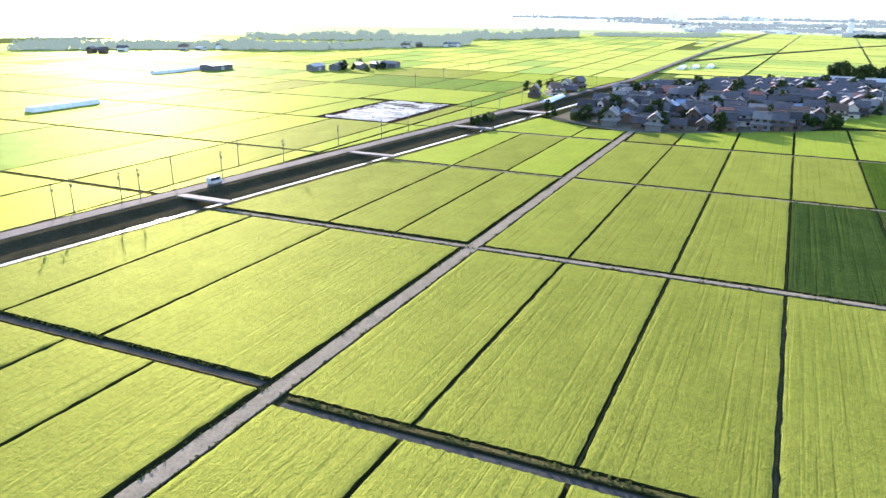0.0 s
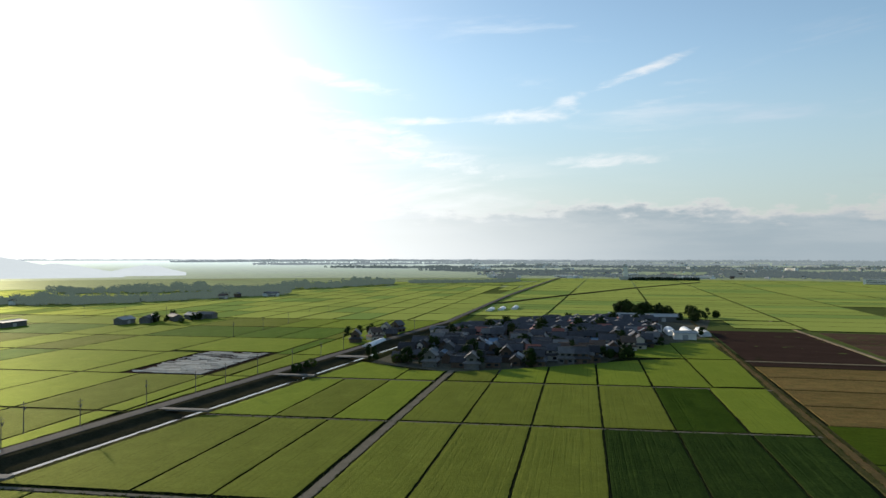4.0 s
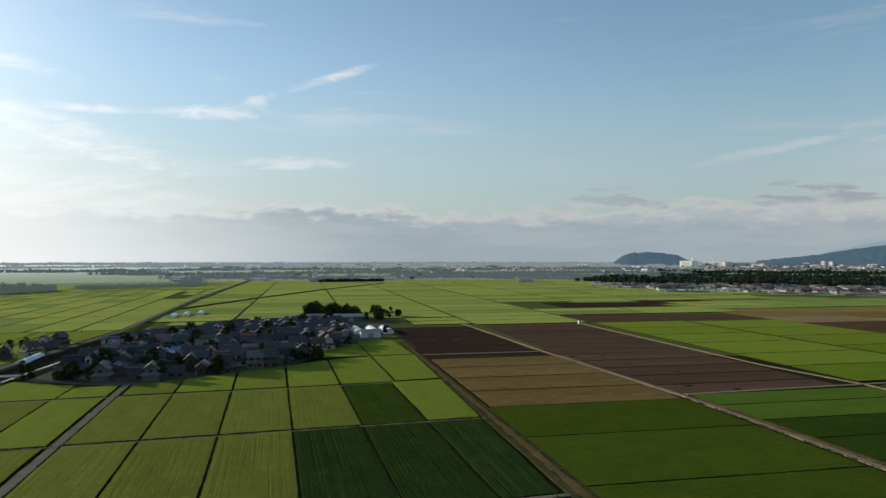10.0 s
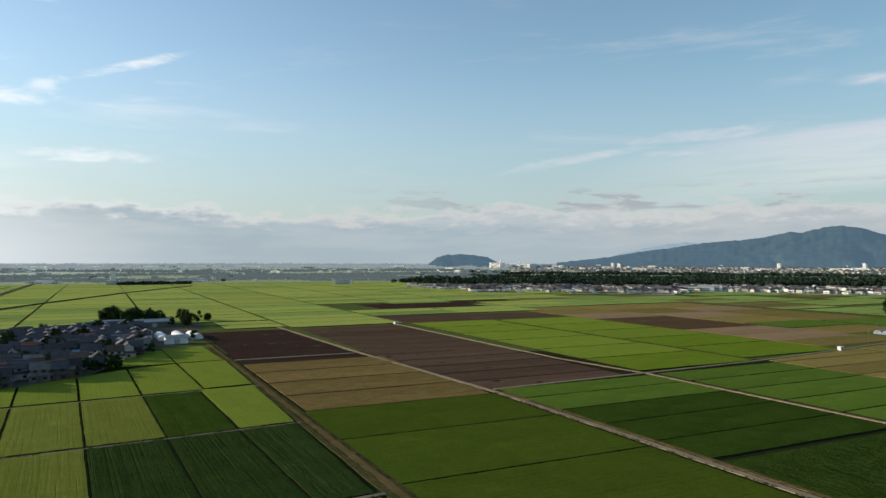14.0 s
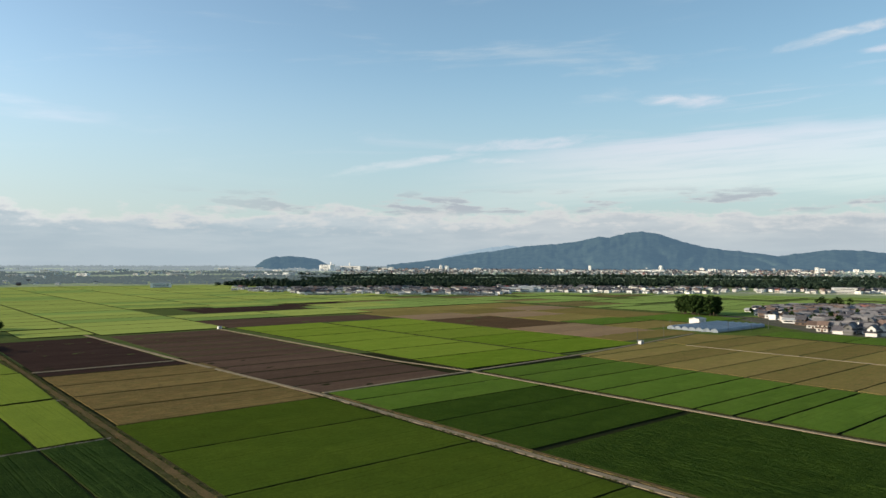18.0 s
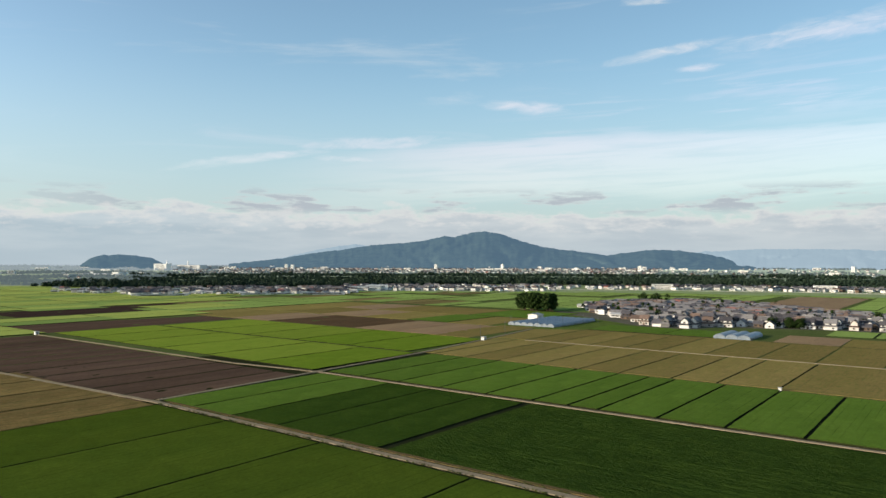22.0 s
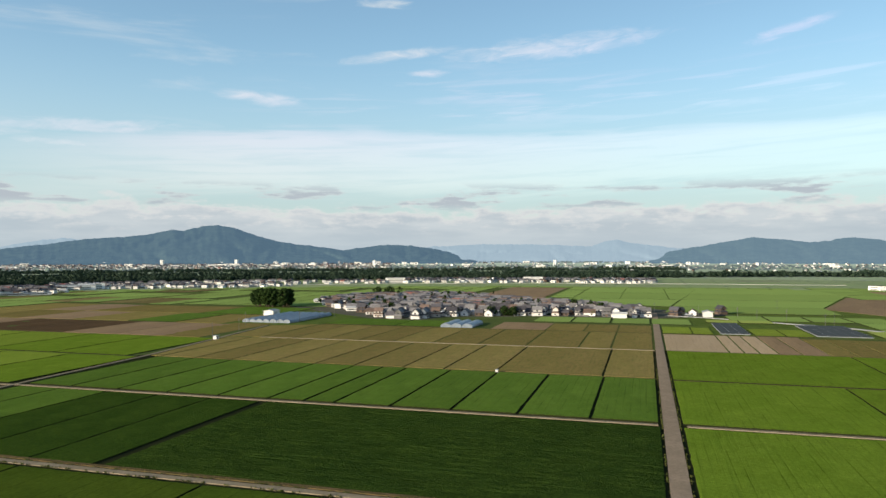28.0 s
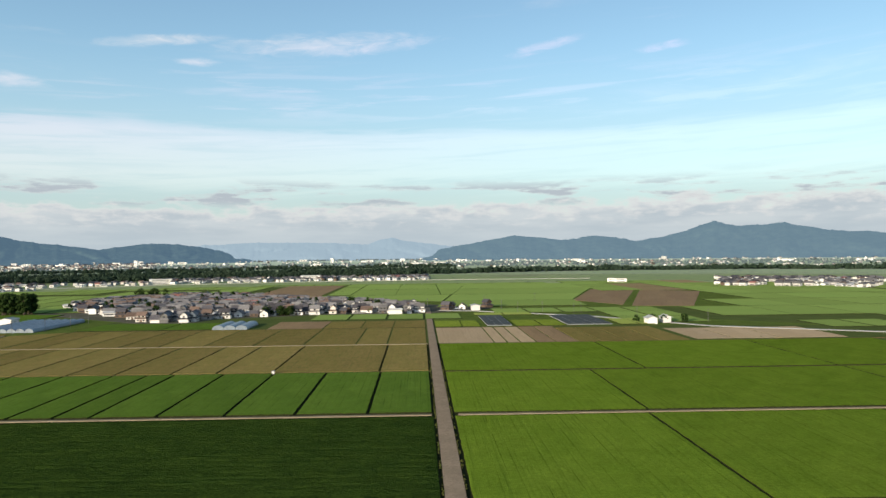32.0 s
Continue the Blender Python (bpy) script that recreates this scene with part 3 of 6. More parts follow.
def plot_mesh(c, crop, step, turn):
    """Local vertices and faces of a crop slab over the four world corners c (in turn), rows along the first side."""
    mat, h, _, _ = CROPS[crop]
    c = np.array(c, float)
    o = c.mean(0)
    ca, sa = math.cos(turn), math.sin(turn)
    loc = (c - o) @ np.array([[ca, -sa], [sa, ca]])
    la = max(np.linalg.norm(c[1] - c[0]), np.linalg.norm(c[2] - c[3]))
    lb = max(np.linalg.norm(c[3] - c[0]), np.linalg.norm(c[2] - c[1]))
    across = {0.75: 0.5, 1.1: 0.7, 1.8: 1.2}.get(step, step * 0.8)
    na, nb = max(2, int(la / (step * 2.6 if step < 4 else step))), max(2, int(lb / across))
    s, t = np.meshgrid(np.linspace(0, 1, na + 1), np.linspace(0, 1, nb + 1), indexing="ij")
    s, t = s[..., None], t[..., None]
    p = loc[0] * (1 - s) * (1 - t) + loc[1] * s * (1 - t) + loc[2] * s * t + loc[3] * (1 - s) * t
    amp = {"soil_dark": 0.02, "soil_black": 0.02, "soil_brown": 0.02, "soil_pale": 0.015, "stubble": 0.02, "stubble_tan": 0.02, "soy": 0.035, "soy_dark": 0.035, "soy_green": 0.045, "stubble_brown": 0.02}.get(crop, 0.005)
    lanes = plot_rng.normal(0, amp, (1, nb + 1)) + amp * 0.5 * (np.arange(nb + 1)[None, :] % 2)
    lanes = np.where(plot_rng.random((1, nb + 1)) < 0.07, lanes - amp * 2.2, lanes)
    z = h + lanes + plot_rng.normal(0, amp * (1.0 if crop in ("soy", "soy_dark") else 3.0), (na + 1, nb + 1)) + 0.04 * np.sin(p[..., 0] * 0.05 + p[..., 1] * 0.09)
    edge = np.zeros((na + 1, nb + 1), bool)
    edge[[0, -1], :] = edge[:, [0, -1]] = True
    z[edge] = h - plot_rng.uniform(0.02, 0.16 if h > 0.3 else 0.04, edge.sum())
    p = p + plot_rng.normal(0, 0.05 * step, p.shape) * (~edge)[..., None] + plot_rng.normal(0, 0.06 if step < 4 else 0.08, p.shape) * edge[..., None]
    verts = np.concatenate([p, z[..., None]], -1).reshape(-1, 3)
    idx = np.arange((na + 1) * (nb + 1)).reshape(na + 1, nb + 1)
    quads = np.stack([idx[:-1, :-1], idx[1:, :-1], idx[1:, 1:], idx[:-1, 1:]], -1).reshape(-1, 4)
    ring = np.concatenate([idx[:, 0], idx[-1, 1:], idx[-2::-1, -1], idx[0, -2:0:-1]])
    rim = verts[ring].copy()
    low = rim.copy()
    low[:, 2] = -0.05
    n0, n1 = len(verts), len(verts) + len(ring)
    k = np.arange(len(ring))
    nx = (k + 1) % len(ring)
    skirt = np.stack([n0 + nx, n0 + k, n1 + k, n1 + nx], -1)
    return o, np.concatenate([verts, rim, low]), np.concatenate([quads, skirt]), M[mat], len(quads)


def quick_mesh(name, verts, quads, mat, smooth=0, side=None, sides=None):
    """smooth: how many of the first faces are smooth; the rest are flat."""
    me = bpy.data.meshes.new(name)
    me.vertices.add(len(verts))
    me.vertices.foreach_set("co", np.asarray(verts, np.float32).ravel())
    me.loops.add(4 * len(quads))
    me.loops.foreach_set("vertex_index", np.asarray(quads, np.int32).ravel())
    me.polygons.add(len(quads))
    me.polygons.foreach_set("loop_start", np.arange(0, 4 * len(quads), 4, dtype=np.int32))
    me.polygons.foreach_set("loop_total", np.full(len(quads), 4, np.int32))
    me.polygons.foreach_set("use_smooth", np.arange(len(quads)) < smooth)
    me.materials.append(mat)
    if side:
        me.materials.append(side)
        me.polygons.foreach_set("material_index", np.asarray(sides, np.int32))
    me.update(calc_edges=True)
    me.validate()
    return me


far_plots = {}
taken = []       # the corners of every plot so far


def plot(c, crop, far=False):
    c = [tuple(p) for p in c]
    mid = Vector((sum(p[0] for p in c) / 4, sum(p[1] for p in c) / 4))
    d = mid.length
    turn = math.atan2(c[1][1] - c[0][1], c[1][0] - c[0][0])
    step = 0.75 if d < 135 else 1.1 if d < 210 else 1.8 if d < 320 else 4.0 if d < 600 else 12.0
    if CROPS[crop][1] < 0.3 and step < 1:
        step = 1.1
    if far:
        far_plots.setdefault(crop, []).append(c)
        taken.append(c)
        return
    taken.append(c)
    o, v, q, mat, top = plot_mesh(c, crop, step, turn)
    # tall crops take the side material that has the shade painted in
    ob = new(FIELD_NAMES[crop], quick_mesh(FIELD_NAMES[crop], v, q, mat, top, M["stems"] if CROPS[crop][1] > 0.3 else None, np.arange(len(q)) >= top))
    ob.matrix_world = Matrix.Translation((o[0], o[1], 0)) @ Matrix.Rotation(turn, 4, "Z")
    tagged(ob, CROPS[crop][2], CROPS[crop][3], group=FIELD_NAMES[crop] + "s of the plain")


def block(S, u0, u1, vs, crops, gap=0.8, far=False):
    """Plots side by side between u0 and u1, divided at vs. crops: one word, or one for each plot."""
    for i, (v0, v1) in enumerate(zip(vs, vs[1:])):
        crop = crops if isinstance(crops, str) else crops[i % len(crops)]
        g = gap / 2 * (1 if v1 > v0 else -1)
        plot([S(u0, v0 + g), S(u1, v0 + g), S(u1, v1 - g), S(u0, v1 - g)], crop, far)


# ---- ground ----
def ground_z(d):
    """The plain lies level and lifts slowly towards the far hills."""
    return max(0.0, (d - 2300) / 2600) * 27.0


def sheet_ring(name, rings, mats, label, centre):
    n = 96
    vs, fs, ms = ([(0, 0, 0)] if centre else []), [], []
    o = len(vs)
    for r in rings:
        vs += [(r * math.cos(2 * math.pi * k / n), r * math.sin(2 * math.pi * k / n), ground_z(r)) for k in range(n)]
    if centre:
        fs += [(0, 1 + k, 1 + (k + 1) % n) for k in range(n)]
        ms += [0] * n
    for i in range(len(rings) - 1):
        a, b = o + i * n, o + (i + 1) * n
        fs += [(a + k, b + k, b + (k + 1) % n, a + (k + 1) % n) for k in range(n)]
        ms += [0 if rings[i] < 400 or len(mats) == 1 else 1 if rings[i] < 1200 else 2] * n
    ob = put(name, vs, fs, mats)
    ob.data.polygons.foreach_set("material_index", ms)
    tagged(ob, label, "ground", kind="structure")


def ground_sheet():
    sheet_ring("ground", [60, 150, 300, 430, 700, 1250, 1800], [M["ground"], M["rough_green"], M["plain"]], "flat plain of earth and grass under the fields", True)
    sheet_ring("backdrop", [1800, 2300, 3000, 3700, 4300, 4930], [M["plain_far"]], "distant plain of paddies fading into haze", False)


ground_sheet()
# ---- fields this side of the canal ----
AV = [1.9, 22.8, 45.4, 68.0, 90.5, 112.5]


def edge_v(u):
    """The brown dirt track that bounds the block."""
    return 129.0 + 0.056 * u


block(A, -160, -77.4, AV, "rice")
block(A, -73.6, -2.2, AV, ["rice", "rice", "rice", "rice", "rice"])
block(A, 2.0, 78.6, AV, ["rice", "rice", "rice", "soy_dark", "soy_dark"])
block(A, 81.4, 155.0, AV, ["rice", "rice", "rice", "rice", "soy"])
for u0, u1, crop in ((-160, -77.4, "rice_green"), (-73.6, -2.2, "rice"), (2.0, 78.6, "soy_dark"), (81.4, 157, "rice_light")):
    plot([A(u0, 113), A(u1, 113), A(u1, edge_v(u1) - 2.2), A(u0, edge_v(u0) - 2.2)], crop)
# the strip before the village, cut off aslant
TOPS = [(2.6, 182), (22.8, 190), (45.4, 204), (68.0, 218), (90.5, 233), (115, 240)]
for (v0, t0), (v1, t1) in zip(TOPS, TOPS[1:]):
    plot([A(158, v0 + .5), A(t0, v0 + .5), A(t1, v1 - .5), A(158, v1 - .5)], "rice_light" if v0 > 20 else "rice")
plot([A(160, 115.5), A(240, 115.5), A(241, edge_v(241) - 2.4), A(161, edge_v(161) - 2.2)], "rice_light")
block(A, 243, 300, [84, 115], "rice_light")
block(A, 243, 312, [115, 140], "rice_light")
block(A, -160, -74.4, [-2.2, -22.6, -42, -62, -82], "rice")
block(A, -71.0, -2.0, [-2.2, -38.0], "rice")
block(A, -71.0, -2.0, [-38.0, -62.5], "rice")
plot([A(-71.0, -63), A(-2, -63), A(-2, -76.5), A(-71.0, -86)], "rice")
block(A, 2.8, 78.0, [-2.2, -21.6, -41.5], "rice")
plot([A(2.8, -42), A(78, -42), A(78, -66.5), A(2.8, -75.6)], "rice")
block(A, 81.2, 154.0, [-2.2, -21.6], "rice_light")
block(A, 81.2, 154.0, [-21.6, -42], "rice")
plot([A(81.2, -42.4), A(154, -42.4), A(154, -57), A(81.2, -66)], "rice_light")
block(A, 157.5, 182.0, [-2.2, -20.6], "rice_light")
plot([A(157.5, -21), A(186, -21), A(205, -50), A(157.5, -56.5)], "rice_light")

# ---- fields beyond the brown track, to the straight road ----
block(B, -172.5, -94.0, [257, 213, 166, 110, 58, 4], "rice_deep", 0.9)
block(B, -171, -94.0, [258, 290, 322, 353, 385], "stubble_brown", 1.8)
strip("field_path", [B(-172, 403.5), B(-140, 403.5), B(-103, 403.5)], 2.2, 0.2, M["gravel"], label="pale dry path between two ploughed plots", category="path", wobble=0.2)
block(B, -171, -100.0, [387, 401], "soil_black")
block(B, -171, -104.0, [406, 562], "soil_black")
block(B, -87.0, -3.5, [264, 243, 219, 194.5, 170, 148.5], ["rice_green", "rice_green", "soy", "soy", "soy"], 0.9)
plot([B(-87.0, 145), B(-87.0, 3.5), B(-3.5, 3.5), B(-3.5, 145)], "soy_green")
block(B, -96, -12.0, [268, 288, 312, 337, 362, 388, 414, 440, 466, 492, 520, 562], "soil_dark", 2.0)
plot([B(92, 268), B(92, 274), B(185, 286), B(185, 268)], "stubble")
plot([B(190, 263.5), B(190, 286.5), B(262, 297), B(281, 263.5)], "stubble")
BQ = [3.4, 26, 51, 75, 98, 120.5, 133, 148.5, 171, 195, 219, 243, 266]
block(B, 3.4, 87.0, BQ, "rice_green", 1.2)
block(B, 91.5, 186.0, [3.4, 27, 77, 103, 124, 150, 172, 197, 222, 245, 267], "stubble", 1.2)
block(B, 190.0, 281.0, [3.4, 28, 47, 79, 109, 139, 166, 190, 214, 238, 262], "stubble", 1.2)
block(B, 285.0, 338.0, [3.4, 28, 52, 80], "stubble", 1.0)
block(B, 285.0, 340.0, [80, 122], "stubble_tan", 1.0)
block(B, 287.0, 336.0, [160, 200, 262], "rice_green", 1.0)
block(B, 2.6, 84.0, [276, 322, 368, 420, 470, 520, 566], ["rice_fresh", "rice_bright", "rice_bright", "rice_bright", "rice_bright", "rice_bright"], 1.5)
block(B, 88.0, 172.0, [286, 338, 390, 445, 500, 560], ["rice_fresh", "rice_fresh", "rice_bright", "rice_bright", "rice_bright"], 1.5)
block(B, 176.0, 274.0, [302, 338], "stubble", 1.2)
block(B, 178.0, 264.0, [333, 376, 421, 476, 532, 590, 650, 698], ["stubble_tan", "stubble_tan", "soil_brown", "soil_brown", "stubble_tan", "stubble", "stubble"], 1.1)
block(B, 268.0, 350.0, [346, 392, 440, 500, 560, 620, 690], ["stubble", "rice_green", "stubble", "stubble_tan", "stubble", "stubble"], 1.1)
block(B, 354.0, 440.0, [430, 490, 560, 620, 690], ["stubble", "stubble", "stubble_tan", "stubble"], 1.1)
block(B, 354.0, 440.0, [346, 428], "rice_green", 1.1)

# ---- fields on the other side of the straight road ----
block(B, -87.0, -3.2, [-3.4, -69.5, -150, -240], "rice_fresh", 0.9)
block(B, 2.8, 85.0, [-3.4, -71, -190, -300], "rice_fresh", 0.9)
block(B, 88.5, 186.0, [-3.4, -98, -190, -270], "rice_fresh", 0.9)
block(B, 190.0, 280.0, [-3.4, -38, -46, -54, -64, -76, -90], ["soil_pale", "soil_pale", "soil_pale", "soil_pale", "stubble_tan", "stubble_tan"], 1.0)
block(B, 190.0, 272.0, [-90, -104, -120, -140, -160], "stubble", 0.9)
block(B, 196.0, 258.0, [-165, -190, -220, -262], "soil_pale", 0.9)
block(B, 284.0, 330.0, [-3.4, -24, -38], "rice_light", 1.0)
block(B, 284.0, 330.0, [-64, -84, -102], "rice_light", 1.0)
block(B, -180.0, -94.0, [-3.4, -80, -170], "rice_green", 0.9)

# ---- tracks, bunds and roads ----
farm = [A(u, 0) for u in (-165, -75, 0, 80, 156, 186)]
tagged(strip("farm_track", farm, 3.0, 0.30, M["dirt"], wobble=0.16), "grey packed-dirt farm track between rice plots", "track", kind="structure")
for u, v0, v1, wd, mat in ((0.2, -76, 129, 1.7, "dirt"), (79.8, -66, 133, 1.1, "dirt"), (155.8, -56, 138, 1.3, "dirt")):
    strip("field_bund", [A(u, v0), A(u, -3), A(u, 3), A(u, v1)], wd, 0.34, M[mat], label="low earth bund path with rough grass along a ditch", category="bund", wobble=0.25)
strip("field_bund", [A(-74.6, 3), A(-74.6, 60), A(-74.6, 131)], 0.9, 0.36, M["bund"], label="brown weedy bank along a ditch", category="bund", wobble=0.4)
strip("ditch_bed", [A(-76.2, 3), A(-76.2, 66), A(-76.2, 131)], 1.3, 0.06, M["mud"], label="grey wet mud in a narrow ditch", category="ditch", wobble=0.2)
strip("ditch_bed", [A(-72.4, -86), A(-72.4, -40), A(-72.4, -3)], 1.5, 0.06, M["mud"], label="grey wet mud in a narrow ditch", category="ditch", wobble=0.15)
strip("field_bund", [A(-73.7, -86), A(-73.7, -3)], 0.22, 0.45, M["bund_brown"], 0.4, label="narrow dry earth edge of a ditch", category="bund", wobble=0.3)
strip("ditch_bed", [A(-73, 68.0), A(-40, 68.0), A(-3, 68.0)], 0.75, 0.06, M["mud"], label="grey wet mud in a narrow ditch", category="ditch", wobble=0.1)
for v in AV[1:] + [-21.6, -42.0]:
    strip("field_bund", [A(-73, v), A(-3, v)], 0.35, 0.14, M["bund"], label="narrow grassy bund between two paddies", category="bund", wobble=0.3)
    strip("field_bund", [A(2, v), A(78, v)], 0.35, 0.14, M["bund"], label="narrow grassy bund between two paddies", category="bund", wobble=0.3)
    strip("field_bund", [A(82, v), A(155, v)], 0.35, 0.14, M["bund"], label="narrow grassy bund between two paddies", category="bund", wobble=0.3)
strip("dirt_track", [B(-175.2, q) for q in (40, 110, 160, 250, 320, 390, 470, 566, 640)], 2.3, 0.3, M["bund_brown"], label="brown dirt track with dry grass verges", category="track", wobble=0.15)
strip("verge", [B(-173.2, q) for q in (40, 160, 300, 390, 560)], 1.5, 0.26, M["bund"], label="rough grass verge beside the brown dirt track", category="verge", wobble=0.4)
strip("verge", [B(-177.6, q) for q in (40, 160, 300, 390, 460)], 2.2, 0.26, M["bund"], label="rough grass verge beside the brown dirt track", category="verge", wobble=0.4)
strip("farm_road", [B(-90.5, q) for q in (-240, -100, -6, 100, 200, 262)] + [B(-100, 400), B(-107, 566), B(-112, 700), B(-112, 1100)], 2.5, 0.32, M["gravel"], label="pale paved farm road with worn edges", category="road", wobble=0.05)
strip("verge", [B(-87.6, q) for q in (6, 80, 150, 258)], 1.6, 0.42, M["bund_brown"], label="rusty dry grass verge along the farm road", category="verge", wobble=0.4)
strip("farm_road", [B(0, q) for q in (-300, -5)], 1.8, 0.3, M["gravel"], label="narrow pale gravel farm track", category="track", wobble=0.08)
strip("farm_road", [B(0, q) for q in (4, 150, 268)] + [B(-8, 330), B(-10, 566), B(-18, 680), B(-20, 900)], 1.9, 0.3, M["gravel"], label="narrow pale gravel farm track", category="track", wobble=0.08)
strip("farm_road", [B(-88, 266), B(-8, 270), B(90, 276), B(182, 288), B(262, 300)], 2.0, 0.3, M["gravel"], label="grey concrete farm road beside a ditch", category="road")
for p, q0, q1, wd, mat in ((89.2, 3, 266, 1.2, "bund"), (188, 3, 262, 1.8, "gravel"), (283, 3, 260, 1.2, "bund"), (86.6, -4, -300, 0.7, "bund"), (188, -4, -280, 1.8, "bund_brown"), (282, -4, -110, 1.2, "bund")):
    strip("field_bund", [B(p, q0), B(p, (q0 + q1) / 2), B(p, q1)], wd, 0.32, M[mat], label="grassy bund path between crop plots", category="bund", wobble=0.2)
strip("village_road", [B(p, 0.0) for p in (-200, -90, 0, 90, 190, 284, 400, 470)], 4.8, 0.36, M["road_pink"], label="straight reddish-grey concrete road between fields", category="road", wobble=0.03)
strip("country_road", [polar(83, 1390), polar(90, 1420), polar(97, 1440), polar(106, 1455), polar(118, 1470), polar(130, 1500)], 7.0, 0.6, M["concrete_pale"], 0.7, "pale road across the far paddies", "road")
strip("country_road", [B(440, -10), B(425, -45), B(358, -138), B(312, -172), B(268, -204), B(217, -300), B(190, -420)], 5.0, 0.4, M["concrete_pale"], label="pale two-lane country road across the plain", category="road")


# ---- canal with its road ----
def canal_v(u):
    return -76.5 + 0.117 * u


CU = (-160, -54, 5, 85, 150, 218, 300, 420)


def bank(name, cross, mat, label, category, wobble=0.0):
    """A long form along the canal: cross is a list of (metres past the near edge, height)."""
    vs, fs, n = [], [], len(cross)
    us = [-160 + 3.0 * i for i in range(190)]
    for i, u in enumerate(us):
        for j, (off, z) in enumerate(cross):
            x, y = A(u, canal_v(u) - off)
            k = wobble * noise.noise((u * 0.35, j * 3.1, 2.0))
            vs.append((x - k * 0.5, y + k, z + (0.3 * k if 0 < j < n - 1 else 0)))
        if i:
            m = n * i
            fs += [(m - n + j, m + j, m + j + 1, m - n + j + 1) for j in range(n - 1)]
    return tagged(put(name, vs, fs, mat), label, category, kind="structure")


bank("water", [(3.0, 0.05), (4.7, 0.05)], M["water"], "narrow strip of still water reflecting the sky", "canal")
bank("canal_wall", [(0.2, -0.02), (0.6, 0.12), (2.2, 0.16), (3.2, 0.0)], M["bund"], "grassy near edge of the canal", "bank", 0.9)
# too flat to fall into shade, so its shade is in the colour
bank("canal_bank", [(4.3, 0.0), (5.6, 0.25), (8.2, 0.45), (10.5, 0.55), (12.3, 0.75), (13.6, 1.75), (14.6, 1.85), (22.8, 1.85), (26.5, -0.05)], M["weeds"], "weedy canal bank below the road, coloured dark for its shade", "bank", 0.5)
strip("canal_road", [A(u, canal_v(u) - 18.6) for u in CU] + [A(560, -44), A(830, -38), A(1300, -15), A(1750, 10)], 5.0, 1.98, M["asphalt"], 0.5, "grey asphalt road along the canal", "road")
for u, wd in ((3.5, 3.0), (80, 3.0), (154, 3.6), (214, 6.0)):
    c = canal_v(u)
    strip("bridge", [A(u, c + 2.5), A(u, c - 4), A(u, c - 16)], wd, 1.9, M["concrete"], 0.5, "small flat concrete bridge over the canal", "bridge")

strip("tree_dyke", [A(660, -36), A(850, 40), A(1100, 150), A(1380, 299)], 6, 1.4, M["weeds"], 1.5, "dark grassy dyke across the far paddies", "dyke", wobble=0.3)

# ---- fields past the canal, and the far plain ----
rng = random.Random(3)


def grid(S, us, vs, keep, crops, gap=1.8, jitter=0.0, near=False):
    for i, (u0, u1) in enumerate(zip(us, us[1:])):
        off = rng.uniform(-jitter, jitter)
        for v0, v1 in zip(vs, vs[1:]):
            mid = S((u0 + u1) / 2, (v0 + v1) / 2 + off)
            if keep(*mid):
                block(S, u0 + 1.2, u1 - 1.2, [v0 + off, v1 + off], rng.choice(crops), gap, far=not near)


def inside(x, y, poly):
    c = False
    for (x0, y0), (x1, y1) in zip(poly, poly[1:] + poly[:1]):
        if (y0 > y) != (y1 > y) and x < (x1 - x0) * (y - y0) / (y1 - y0) + x0:
            c = not c
    return c


def ang(x, y):
    return math.degrees(math.atan2(x, y))


def rangel(a, b, s):
    return [a + s * i for i in range(int((b - a) / s) + 1)]


# past the canal, to the tree belt about a kilometre off
def past_canal(x, y):
    return math.hypot(x, y) < 1300 and ang(x, y) > -75 and not inside(x, y, [A(153, -172), A(299, -172), A(299, -106), A(153, -106)])


NEAR_U = [-212, -140, -68, 5, 79, 154, 225, 298, 367, 438]
CROSS_V = [-97, -107, -140, -171, -236, -268, -302, -370, -438, -472]
grid(A, NEAR_U, CROSS_V, past_canal, ["rice_light", "rice_light", "rice", "rice_light", "rice_green"], 1.2, near=True)
grid(A, NEAR_U, [-472 - 34 * i for i in range(16)], past_canal, ["rice_light", "rice_light", "rice", "rice_light", "rice_green"])
grid(A, [438 + 72 * i for i in range(13)], [-85 - 33 * i for i in range(24)], past_canal, ["rice_light", "rice_light", "rice", "rice_light", "rice_green"])
for u0, u1 in zip(NEAR_U[4:], NEAR_U[5:]):
    plot([A(u0 + 1, canal_v(u0) - 28), A(u1 - 1, canal_v(u1) - 28), A(u1 - 1, -96), A(u0 + 1, -96)], "rice_light")
plot([A(155, -170), A(224, -170), A(224, -151.5), A(155, -151.5)], "rice_light")
plot([A(154, -151), A(231, -151), A(231, -110), A(154, -110)], "soil_black")
plot([A(232, -170), A(297, -170), A(297, -108), A(232, -108)], "rice_light")
for u in NEAR_U[2:]:
    strip("field_bund", [A(u, canal_v(u) - 23), A(u, -470)], 1.6, 0.34, M["bund"], label="low earth bund path between distant paddies", category="bund", wobble=0.2)
for v in (-107, -171, -302):
    strip("field_bund", [A(-212, v), A(900, v)], 1.3, 0.34, M["bund"], label="long grassy bund between distant paddies", category="bund", wobble=0.2)
# bands of bare soil and cut plots in the middle plain
BARE = [([B(-12, 572), B(172, 572), B(174, 625), B(-18, 666)], "soil_dark"), ([B(46, 745), B(190, 745), B(280, 850), B(46, 832)], "soil_black"),
        ([B(174, 330), B(442, 330), B(442, 700), B(174, 700)], "")]
for quad, crop in BARE[:2]:
    plot(quad, crop)


def open_plain(x, y):
    return not any(inside(x, y, q) for q, _ in BARE)


